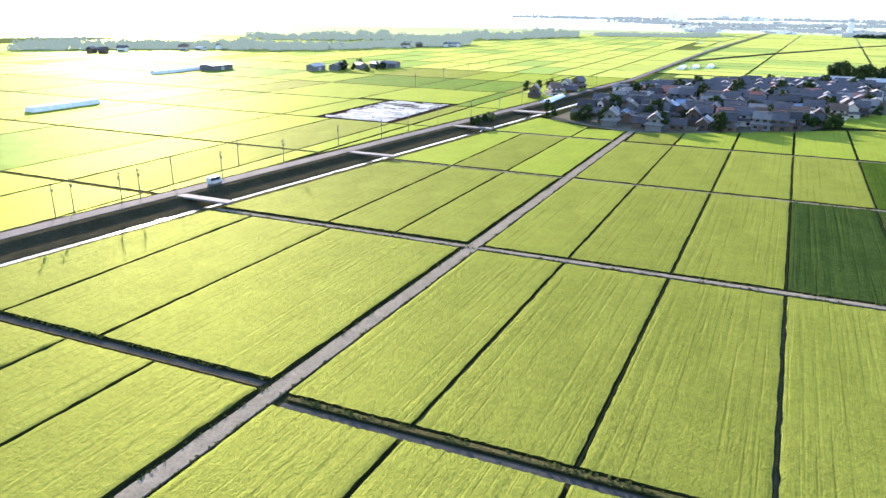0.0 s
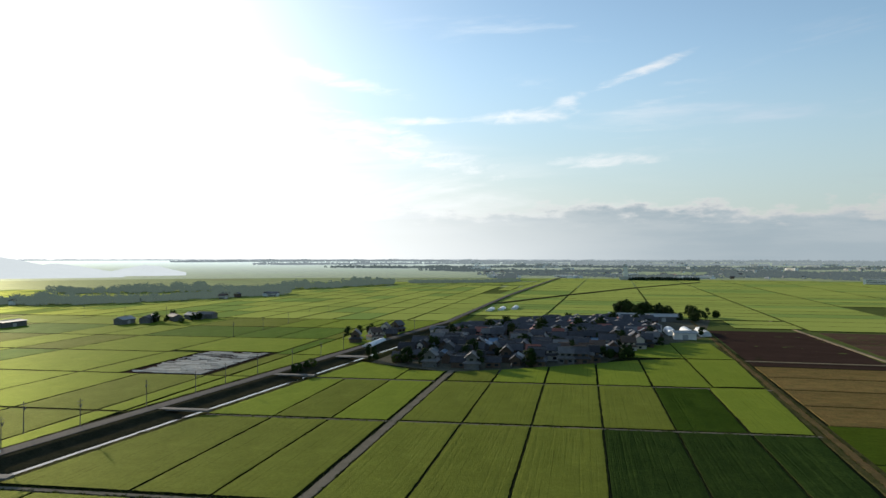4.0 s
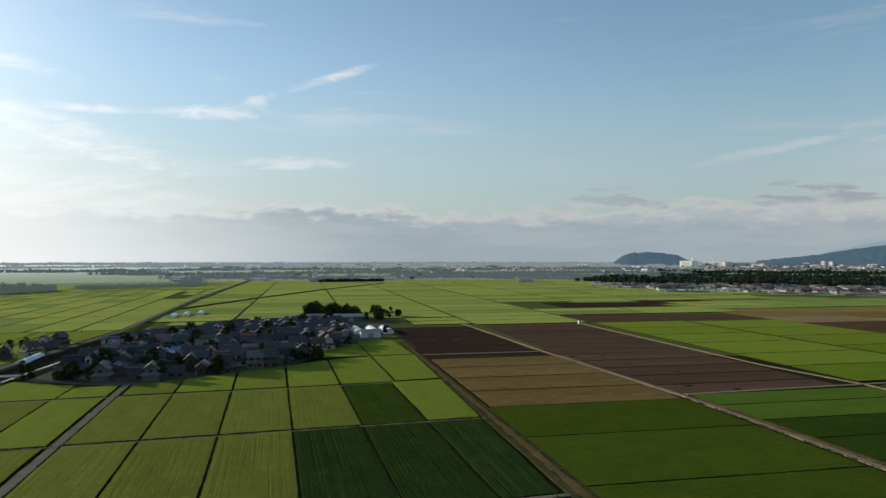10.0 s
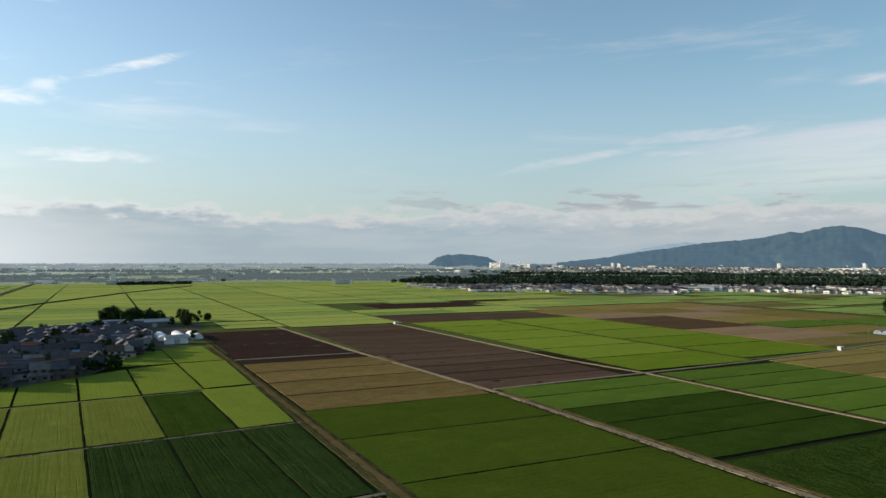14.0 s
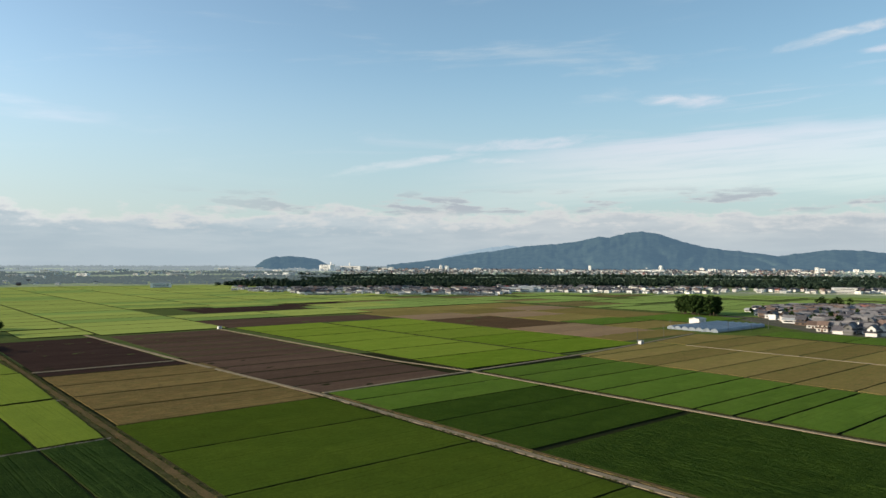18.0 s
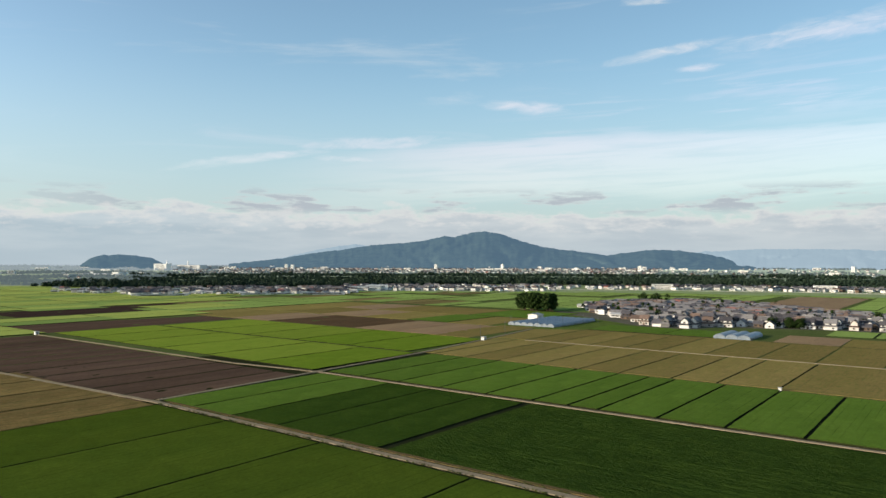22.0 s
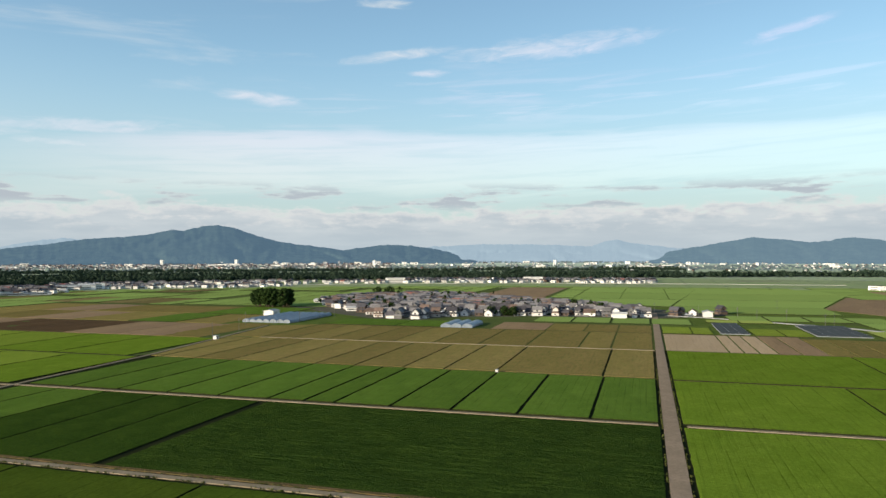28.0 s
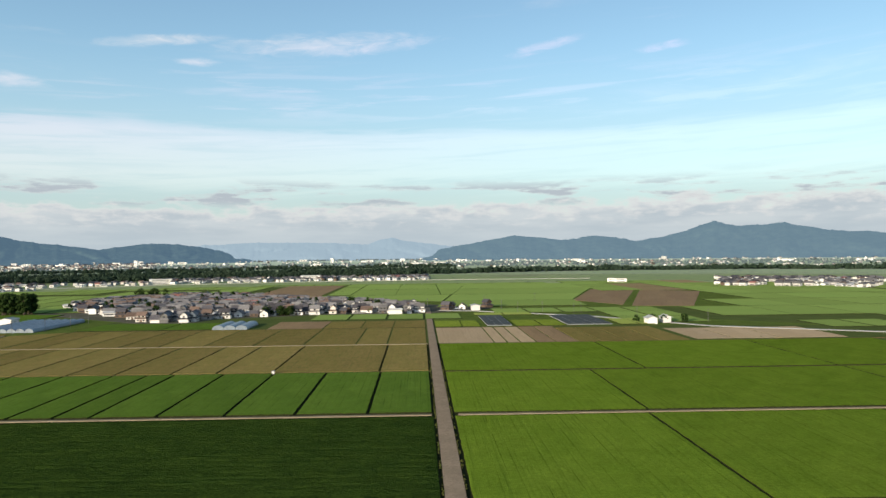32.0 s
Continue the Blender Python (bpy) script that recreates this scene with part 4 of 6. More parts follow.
# between the road and the far tower, past the first village
def behind_village(x, y):
    u = (x - 3.8) * 0.4126 + (y - 158.3) * 0.911
    v = (x - 3.8) * 0.929 - (y - 158.3) * 0.3697
    return (u > 480 or (u > 330 and v > 200)) and v > -18 and math.hypot(x, y) < 1750 and ang(x, y) < 62 and open_plain(x, y)


grid(B, rangel(-900, 700, 100), [570 + 40 * i for i in range(32)], behind_village, ["rice_light", "rice_light", "rice", "rice_light", "rice_green"])
# the middle plain before the long wood
grid(B, [-10, 88, 176, 270, 365, 460, 560, 660], [568 + 42 * i for i in range(9)], lambda x, y: math.hypot(x, y) < 1150 and ang(x, y) > 50 and open_plain(x, y), ["stubble", "rice_green", "stubble", "rice_green"])
grid(B, [270, 365, 460, 560, 660, 760, 860], [342 + 38 * i for i in range(6)], lambda x, y: math.hypot(x, y) < 1150 and open_plain(x, y), ["rice_green", "rice_green", "stubble", "rice_green"])
grid(B, [560, 660, 760, 860, 960, 1060], [560 + 42 * i for i in range(3)], lambda x, y: math.hypot(x, y) < 1150, ["rice_green"])
for k in range(6):
    u0 = 440 + 72 * k
    plot([A(u0, -84), A(u0 + 70, -84), A(u0 + 70, -51 + 1.5 * k), A(u0, -52 + 1.5 * k)], ("rice_light", "rice")[k % 2], far=True)
block(B, 286, 330, [-143, -158, -170], "rice_light", 1.2, far=True)
block(B, 378, 400, [-40, -66, -92], "rice_light", 1.2, far=True)
CUT_1 = [B(560, -167), B(787, -243), B(772, -303), B(482, -202)]
CUT_2 = [B(467, -207), B(765, -309), B(709, -374), B(456, -266)]
plot(CUT_1, "stubble_tan")
plot(CUT_2, "stubble_tan")
TAN = [B(700, 140), B(1000, 140), B(1000, 236), B(700, 236)]
plot(TAN, "stubble_tan")
CUTS = [[B(690, 110), B(1020, 110), B(1020, 262), B(690, 262)], [B(575, -150), B(800, -228), B(770, -320), B(709, -390), B(440, -275), B(460, -190)]]
grid(B, [690, 845, 1000, 1150], [-20 + 60 * i for i in range(6)], lambda x, y: math.hypot(x, y) < 1300 and not any(inside(x, y, p) for p in CUTS), ["rice_green"], 0.8)
for k, (p0, p1) in enumerate(((480, 572), (574, 690), (692, 840), (842, 1000))):
    plot([B(p0, -10 - 0.12 * (p0 - 480)), B(p1, -10 - 0.12 * (p1 - 480)), B(p1, -165 - 0.33 * (p1 - 560)), B(p0, -165 - 0.33 * max(0, p0 - 560))], "rice_green", far=True)
    if p0 > 600:
        plot([B(p0, -21), B(p1, -21), B(p1, -9.5 - 0.12 * (p1 - 480)), B(p0, -9.5 - 0.12 * (p0 - 480))], "rice_green", far=True)
plot([B(556, -17), B(689, -33), B(689, 190), B(652, 168)], "rice_green", far=True)
grid(B, [345, 445, 545, 645, 745, 845, 960, 1080], [-620 + 62 * i for i in range(7)], lambda x, y: math.hypot(x, y) < 1350 and not any(inside(x, y, p) for p in CUTS), ["rice_green", "rice_green", "rice_green", "rice_green", "stubble_tan"], 0.9)
grid(B, [20, 130, 240, 345], [-760 + 64 * i for i in range(7)], lambda x, y: math.hypot(x, y) < 1350, ["rice_green"], 0.9)


def filler(S, us, vs, keep, crops, gap=2.0):
    """Fills what no plot, yard or road has taken with plots of its own."""
    q = np.array(taken, float)
    e = np.roll(q, -1, 1) - q
    area = (q[:, :, 0] * np.roll(q[:, :, 1], -1, 1) - np.roll(q[:, :, 0], -1, 1) * q[:, :, 1]).sum(1)
    sign = np.sign(area)[:, None]
    for u0, u1 in zip(us, us[1:]):
        for v0, v1 in zip(vs, vs[1:]):
            mid = S((u0 + u1) / 2, (v0 + v1) / 2)
            if not keep(*mid):
                continue
            free = True
            for a, b in ((0.5, 0.5), (0.06, 0.06), (0.94, 0.06), (0.94, 0.94), (0.06, 0.94)):
                x, y = S(u0 + (u1 - u0) * a, v0 + (v1 - v0) * b)
                hit = ((e[:, :, 0] * (y - q[:, :, 1]) - e[:, :, 1] * (x - q[:, :, 0])) * sign > 0).all(1)
                if hit.any() or any(inside(x, y, p) for p in NO_FIELD):
                    free = False
                    break
            if free:
                block(S, u0 + 0.8, u1 - 0.8, [v0, v1], rng.choice(crops), gap, far=True)


def lane(line, half):
    """The outline of a road, to keep plots off it."""
    out = []
    for (x0, y0), (x1, y1) in zip(line, line[1:]):
        d = math.hypot(x1 - x0, y1 - y0)
        nx, ny = (y1 - y0) / d * half, -(x1 - x0) / d * half
        out.append([(x0 + nx, y0 + ny), (x1 + nx, y1 + ny), (x1 - nx, y1 - ny), (x0 - nx, y0 - ny)])
    return out


YARD_1 = [A(206, -46), A(186, -8), A(184, 6), A(181, 26), A(206, 46), A(216, 70), A(255, 86), A(300, 106), A(345, 140), A(400, 152), A(520, 176), A(530, 90), A(445, 30), A(380, -26), A(345, -46), A(290, -40)]
YARD_2 = [B(388, 300), B(344, 240), B(340, 196), B(372, 184), B(390, 142), B(404, 104), B(410, 64), B(400, 40), B(405, 4), B(460, -70), B(550, 30), B(600, 115), B(640, 165), B(712, 235), B(732, 330), B(650, 400), B(530, 440), B(470, 400)]
GLASS = [B(278, 338), B(372, 340), B(372, 288), B(278, 288)]
SOLAR = [B(284, -40), B(376, -40), B(376, -142), B(284, -142)]
NO_FIELD = [YARD_1, YARD_2, GLASS, SOLAR] + lane([B(440, -10), B(425, -45), B(358, -138), B(312, -172), B(268, -204), B(217, -300), B(190, -420)], 5) \
    + lane([A(u, canal_v(u) - 14) for u in (-160, 0, 200, 420)], 17) + lane([A(420, -52), A(560, -44), A(830, -38), A(1300, -15)], 8) + lane([A(660, -36), A(850, 40), A(1100, 150), A(1380, 299)], 6) + lane([B(400, 0), B(470, 0)], 5) \
    + lane([B(-110, 560), B(-112, 1100)], 1.6) + lane([B(-14, 560), B(-20, 900)], 1.4) + [[A(156, -150), A(232, -150), A(232, -112), A(156, -112)]]
filler(B, rangel(250, 1300, 50), rangel(-700, 700, 32), lambda x, y: math.hypot(x, y) < 1300 and ang(x, y) > 78, ["rice_green"])
filler(B, rangel(-100, 1000, 50), rangel(250, 1400, 32), lambda x, y: math.hypot(x, y) < 1290 and ang(x, y) > 52, ["rice_green", "rice_green", "rice_green", "stubble"])
filler(B, rangel(-900, 300, 50), rangel(260, 1700, 32), lambda x, y: math.hypot(x, y) < 1500 and ang(x, y) < 56 and x > 60, ["rice_light", "rice_light", "rice", "rice_green"])
filler(A, rangel(-100, 1200, 36), rangel(-800, 140, 22), lambda x, y: math.hypot(x, y) < 1300 and ang(x, y) > -70, ["rice_light", "rice_light", "rice"])


def far_fields():
    for crop, plots in far_plots.items():
        vs, qs = [], []
        h = CROPS[crop][1]
        for c in plots:
            n = len(vs)
            hh = h + rng.uniform(-0.1, 0.1) * h
            vs += [(p[0], p[1], hh) for p in c] + [(p[0], p[1], 0) for p in c]
            ccw = sum(c[i][0] * c[(i + 1) % 4][1] - c[(i + 1) % 4][0] * c[i][1] for i in range(4)) > 0
            f = [(n, n + 1, n + 2, n + 3)] + [(n + i, n + 4 + i, n + 4 + (i + 1) % 4, n + (i + 1) % 4) for i in range(4)]
            qs += f if ccw else [x[::-1] for x in f]
        m = material("distant_" + crop, FAR_TONES[crop], 0.012, 0.85, 0.0, fine=60, island=0.14, spec=0.0, sheen={"rice": 0.12, "rice_light": 0.12, "rice_green": 0.06}.get(crop, 0.0), gloss={"rice": 0.10, "rice_light": 0.10, "rice_green": 0.03}.get(crop, 0.0))
        # the four sides of each far plot are painted in shade too
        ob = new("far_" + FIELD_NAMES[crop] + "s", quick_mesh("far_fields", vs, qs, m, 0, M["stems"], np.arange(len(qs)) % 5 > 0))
        tagged(ob, "distant patchwork of " + CROPS[crop][2], CROPS[crop][3], kind="stuff")


FAR_TONES = {"rice": [(0.110, 0.135, 0.030), (0.125, 0.148, 0.034), (0.090, 0.116, 0.027)], "rice_light": [(0.124, 0.155, 0.034), (0.142, 0.168, 0.038), (0.100, 0.130, 0.028)],
             "rice_green": [(0.122, 0.182, 0.046), (0.140, 0.196, 0.050), (0.102, 0.152, 0.040)], "soy": [(0.045, 0.085, 0.012), (0.050, 0.100, 0.015)],
             "soil_dark": [(0.060, 0.042, 0.028), (0.075, 0.052, 0.034)], "soil_pale": [(0.232, 0.183, 0.104), (0.273, 0.211, 0.123)],
             "stubble": [(0.160, 0.124, 0.050), (0.178, 0.134, 0.058), (0.120, 0.112, 0.038)], "stubble_tan": [(0.250, 0.185, 0.095), (0.225, 0.165, 0.085)]}
far_fields()

# ---- bare yards under the villages ----
def yard(points, z=0.06):
    n = len(points)
    vs = [(x, y, z) for x, y in points] + [(x, y, -0.05) for x, y in points]
    fs = [tuple(range(n))] + [(i, n + i, n + (i + 1) % n, (i + 1) % n) for i in range(n)]
    tagged(put("yard_ground", vs, fs, M["yard"]), "bare yard earth and gravel between village houses", "ground", kind="structure")


def meadow(points, z=0.03):
    n = len(points)
    vs = [(x, y, z) for x, y in points] + [(x, y, -0.05) for x, y in points]
    fs = [tuple(range(n))] + [(i, n + i, n + (i + 1) % n, (i + 1) % n) for i in range(n)]
    tagged(put("rough_grass", vs, fs, M["grass"]), "rough grass round the farm buildings and panels", "grass", kind="structure")


meadow([B(262, -300), B(420, -100), B(430, -4), B(284, -4), B(284, -150)])
meadow([B(434, -400), B(800, -400), B(1010, -240), B(1010, -20), B(640, 150), B(500, -6), B(470, -10)])
meadow([B(262, 352), B(266, 264), B(404, 262), B(404, 352)][::-1])
meadow([A(240, -118), A(430, -90), A(640, -60), A(640, -32), A(430, -30), A(240, -84)])
yard(YARD_1[::-1])
yard(YARD_2)

# ---- hills and the far haze ----
def hills(name, label, dist, line, mat, rough=0.085, depth=700, seed=0.0, relief=0.40):
    """A wooded ridge seen from afar, with spurs running down from it: line gives its skyline as (compass angle, height angle)."""
    a0, a1 = line[0][0], line[-1][0]
    n = int((a1 - a0) / 0.10)
    vs, fs, rows = [], [], 26
    for i in range(n + 1):
        a = a0 + (a1 - a0) * i / n
        e = float(np.interp(a, [p[0] for p in line], [p[1] for p in line]))
        e += rough * (noise.noise((a * 0.9 + seed, 0, 1)) + 0.6 * noise.noise((a * 2.7 + seed, 3, 1)) + 0.3 * noise.noise((a * 7.0 + seed, 3, 1)))
        top = max(ground_z(dist) + 0.5, 55 + math.tan(radians(e)) * dist)
        for j in range(rows):
            f = j / (rows - 1)
            # spurs lean sideways as they come down and fork
            lean = a + 1.5 * (1 - f) * math.sin(0.8 * a + seed)
            spur = abs(noise.noise((lean * 0.30 + seed, 1.6 * f, 4))) * 2.4 + abs(noise.noise((lean * 0.8 + seed, 2.6 * f, 7))) * 0.7 + 0.15 * noise.noise((a * 2.5, f * 5.0, seed))
            g0 = ground_z(dist - depth) - 1.0
            drop = (1 - f) ** 0.8 * (1 + relief * 0.75 * (spur - 0.7) * f * 1.6)
            x, y = polar(a, dist - depth * max(0.0, min(1.0, drop)))
            g = ground_z(math.hypot(x, y)) - 1.0
            vs.append((x, y, g + (top - g) * f ** 1.1 * (1 + 0.10 * relief * (1.1 - spur) * (1 - f) * min(1, 3 * f))))
        if i:
            k = rows * i
            fs += [(k - rows + j, k + j, k + j + 1, k - rows + j + 1) for j in range(rows - 1)]
    ob = put(name, vs, fs, mat, smooth=True)
    return tagged(ob, label, "hill", kind="structure")


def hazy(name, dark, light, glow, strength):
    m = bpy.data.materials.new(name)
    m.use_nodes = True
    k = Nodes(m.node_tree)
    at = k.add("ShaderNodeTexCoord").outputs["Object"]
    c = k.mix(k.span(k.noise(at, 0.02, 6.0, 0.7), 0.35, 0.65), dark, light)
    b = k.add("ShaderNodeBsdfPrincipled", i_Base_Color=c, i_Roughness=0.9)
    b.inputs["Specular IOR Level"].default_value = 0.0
    # emission stands for the distance haze over the surface's own tones
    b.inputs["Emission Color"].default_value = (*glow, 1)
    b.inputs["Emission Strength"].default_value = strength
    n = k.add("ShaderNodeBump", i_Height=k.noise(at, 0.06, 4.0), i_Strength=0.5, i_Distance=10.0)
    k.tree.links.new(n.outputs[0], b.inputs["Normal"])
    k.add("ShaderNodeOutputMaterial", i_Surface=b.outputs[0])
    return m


# each ridge glows in the blue or pale tone of its haze
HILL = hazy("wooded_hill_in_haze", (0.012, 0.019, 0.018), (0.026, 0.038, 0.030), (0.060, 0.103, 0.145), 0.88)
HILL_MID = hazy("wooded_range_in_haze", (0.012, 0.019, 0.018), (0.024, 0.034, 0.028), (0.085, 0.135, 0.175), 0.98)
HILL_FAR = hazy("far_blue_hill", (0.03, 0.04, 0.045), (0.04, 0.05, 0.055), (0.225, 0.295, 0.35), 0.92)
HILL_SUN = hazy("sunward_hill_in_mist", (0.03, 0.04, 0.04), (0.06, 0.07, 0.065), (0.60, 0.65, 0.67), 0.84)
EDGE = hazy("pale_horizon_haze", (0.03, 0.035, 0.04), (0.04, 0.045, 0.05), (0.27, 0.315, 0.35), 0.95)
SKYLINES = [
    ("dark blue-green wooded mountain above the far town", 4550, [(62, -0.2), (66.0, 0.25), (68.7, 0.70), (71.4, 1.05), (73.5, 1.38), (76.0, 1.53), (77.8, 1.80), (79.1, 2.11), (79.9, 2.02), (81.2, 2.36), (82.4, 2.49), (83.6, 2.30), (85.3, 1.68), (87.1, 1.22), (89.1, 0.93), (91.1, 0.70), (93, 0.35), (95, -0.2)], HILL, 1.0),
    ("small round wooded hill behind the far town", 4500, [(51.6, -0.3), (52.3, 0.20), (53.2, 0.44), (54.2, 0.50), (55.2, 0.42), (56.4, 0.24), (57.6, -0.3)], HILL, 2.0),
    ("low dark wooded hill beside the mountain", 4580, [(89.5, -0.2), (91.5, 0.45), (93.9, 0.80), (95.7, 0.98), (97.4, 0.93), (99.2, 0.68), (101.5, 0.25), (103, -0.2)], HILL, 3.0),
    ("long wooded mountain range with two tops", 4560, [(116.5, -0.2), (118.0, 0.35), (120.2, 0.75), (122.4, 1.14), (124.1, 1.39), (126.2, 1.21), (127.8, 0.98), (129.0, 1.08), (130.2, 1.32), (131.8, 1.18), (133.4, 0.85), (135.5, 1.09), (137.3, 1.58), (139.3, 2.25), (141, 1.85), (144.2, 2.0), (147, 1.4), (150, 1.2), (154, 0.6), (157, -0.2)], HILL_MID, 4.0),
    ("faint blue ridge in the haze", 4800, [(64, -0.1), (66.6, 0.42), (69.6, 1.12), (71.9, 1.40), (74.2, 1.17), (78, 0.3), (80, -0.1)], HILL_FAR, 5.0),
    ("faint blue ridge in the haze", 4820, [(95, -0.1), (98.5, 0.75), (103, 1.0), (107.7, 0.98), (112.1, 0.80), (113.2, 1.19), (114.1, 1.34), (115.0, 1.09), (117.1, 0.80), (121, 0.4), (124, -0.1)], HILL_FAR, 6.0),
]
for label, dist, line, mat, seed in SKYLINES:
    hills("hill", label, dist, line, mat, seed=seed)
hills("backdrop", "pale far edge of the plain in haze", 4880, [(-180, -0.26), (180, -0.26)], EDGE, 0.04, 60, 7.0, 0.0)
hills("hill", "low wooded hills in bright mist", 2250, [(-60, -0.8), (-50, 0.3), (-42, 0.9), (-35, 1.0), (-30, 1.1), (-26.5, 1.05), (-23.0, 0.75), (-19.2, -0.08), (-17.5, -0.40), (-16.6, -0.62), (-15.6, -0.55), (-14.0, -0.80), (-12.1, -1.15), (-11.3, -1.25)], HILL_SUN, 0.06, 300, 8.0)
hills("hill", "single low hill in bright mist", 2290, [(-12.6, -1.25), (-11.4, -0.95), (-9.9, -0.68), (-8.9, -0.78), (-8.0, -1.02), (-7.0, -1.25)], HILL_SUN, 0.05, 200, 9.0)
# ---- materials of buildings and plants ----
M.update({
    "tile_dark": material("dark_grey_roof_tile", [(0.062, 0.058, 0.0629), (0.0842, 0.0799, 0.0857), (0.0429, 0.0403, 0.0438)], 0.4, 0.55, 0.4, 0.05, fine=8, per_object=0.4, spec=0.12),
    "tile_brown": material("brown_roof_tile", [(0.1285, 0.0899, 0.0708), (0.1652, 0.1148, 0.0918), (0.0918, 0.0661, 0.0536)], 0.4, 0.75, 0.4, 0.05, per_object=0.3, spec=0.12),
    "tile_silver": material("silver_grey_roof_tile", [(0.1529, 0.1447, 0.143), (0.2038, 0.1943, 0.1921), (0.1172, 0.1117, 0.1089)], 0.4, 0.75, 0.4, 0.05, per_object=0.3, spec=0.1),
    "tin_blue": material("blue_painted_tin", [(0.10, 0.17, 0.26), (0.13, 0.21, 0.30), (0.09, 0.14, 0.2)], 0.5, 0.45, 0.1, 0.02, per_object=0.15),
    "tin_red": material("faded_red_tin", [(0.25, 0.085, 0.065), (0.30, 0.11, 0.08), (0.2, 0.08, 0.06)], 0.5, 0.5, 0.1, 0.02, per_object=0.15),
    "tin_pale": material("pale_metal_sheet", [(0.34, 0.345, 0.34), (0.42, 0.42, 0.41), (0.27, 0.27, 0.26)], 0.3, 0.6, 0.1, 0.02, per_object=0.2, spec=0.2),
    "plaster": material("white_plaster", [(0.602, 0.5805, 0.5418), (0.6708, 0.6493, 0.6106), (0.4988, 0.4816, 0.4472)], 0.5, 0.9, 0.1, 0.01, per_object=0.25, spec=0.1),
    "white_wall": material("white_painted_wall", [(0.66, 0.645, 0.61), (0.74, 0.725, 0.69), (0.55, 0.54, 0.51)], 0.1, 0.9, island=0.2, spec=0.1),
    "cream": material("cream_render", [(0.494, 0.45, 0.4032), (0.551, 0.51, 0.4592), (0.399, 0.365, 0.3248)], 0.5, 0.9, 0.1, 0.01, per_object=0.25, spec=0.1),
    "timber": material("weathered_brown_boards", [(0.095, 0.064, 0.046), (0.130, 0.088, 0.062), (0.066, 0.047, 0.034)], 0.6, 0.85, 0.3, 0.02, stretch=(1, 1, 0.2), per_object=0.2),
    "siding": material("grey_siding", [(0.135, 0.1312, 0.126), (0.18, 0.174, 0.165), (0.0975, 0.096, 0.0915)], 0.5, 0.85, 0.1, 0.01, per_object=0.2, spec=0.1),
    "window": material("dark_window_glass", [(0.02, 0.024, 0.028), (0.035, 0.04, 0.045)], 0.4, 0.08, spec=0.6),
    "film": material("white_greenhouse_film", [(0.638, 0.6461, 0.644), (0.754, 0.7526, 0.742), (0.522, 0.5325, 0.532)], 0.15, 0.5, 0.15, 0.05, fine=6, spec=0.3),
    "film_blue": material("bluish_greenhouse_film", [(0.15, 0.18, 0.21), (0.20, 0.235, 0.265), (0.11, 0.135, 0.16)], 0.12, 0.4, 0.15, 0.05, fine=6, spec=0.3),
    "bark": material("tree_bark", [(0.07, 0.05, 0.035), (0.10, 0.075, 0.05)], 2.0, 0.9, 0.5, 0.03, stretch=(1, 1, 0.3)),
    "leaf": material("broad_leaves", [(0.0187, 0.036, 0.0085), (0.0274, 0.0475, 0.011), (0.0137, 0.0266, 0.0068)], 0.3, 0.8, island=0.22, spec=0.05),
    "leaf_light": material("light_shrub_leaves", [(0.060, 0.088, 0.014), (0.078, 0.105, 0.018), (0.044, 0.066, 0.011)], 0.3, 0.8, island=0.22, spec=0.05),
    "conifer": material("dark_conifer_needles", [(0.013, 0.029, 0.011), (0.020, 0.040, 0.014), (0.009, 0.021, 0.008)], 0.3, 0.8, island=0.22, spec=0.05),
    "wood_far": material("distant_wood_leaves", [(0.026, 0.043, 0.028), (0.036, 0.054, 0.033), (0.018, 0.032, 0.022)], 0.01, 0.85, fine=12, island=0.14, spec=0.03),
    "sheet": material("dull_white_mulch_sheet", [(0.40, 0.385, 0.34), (0.48, 0.46, 0.41), (0.28, 0.265, 0.22)], 0.3, 0.8, 0.3, 0.05, per_object=0.35, spec=0.05),
    "panel": material("dark_solar_glass", [(0.040, 0.046, 0.046), (0.052, 0.058, 0.056), (0.032, 0.038, 0.038)], 0.5, 0.6, spec=0.1),
    "steel": material("galvanised_steel", [(0.35, 0.36, 0.36), (0.42, 0.43, 0.43)], 1.0, 0.45, metal=0.6),
    "pole": material("concrete_pole", [(0.104, 0.1, 0.092), (0.136, 0.132, 0.12)], 1.0, 0.9, spec=0.05),
    "paint_white": material("white_vehicle_paint", [(0.432, 0.438, 0.438), (0.456, 0.462, 0.462)], 0.5, 0.25, spec=0.5),
    "tyre": material("black_tyre_rubber", [(0.02, 0.02, 0.02), (0.03, 0.03, 0.03)], 2.0, 0.9),
})


# tree crowns with haze and mist put in as a faint emission
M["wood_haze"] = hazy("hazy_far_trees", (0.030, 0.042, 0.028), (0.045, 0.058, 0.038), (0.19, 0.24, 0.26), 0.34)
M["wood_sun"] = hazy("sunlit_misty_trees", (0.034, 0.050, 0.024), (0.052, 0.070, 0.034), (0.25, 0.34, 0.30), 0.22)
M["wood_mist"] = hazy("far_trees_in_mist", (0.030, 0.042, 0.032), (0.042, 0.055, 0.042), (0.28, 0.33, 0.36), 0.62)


def thing(name, label, category, group="", x=0.0, y=0.0, turn=0.0, z=0.0):
    e = new(name)
    e.location, e.rotation_euler = (x, y, z), (0, 0, turn)
    return tagged(e, label, category, group)


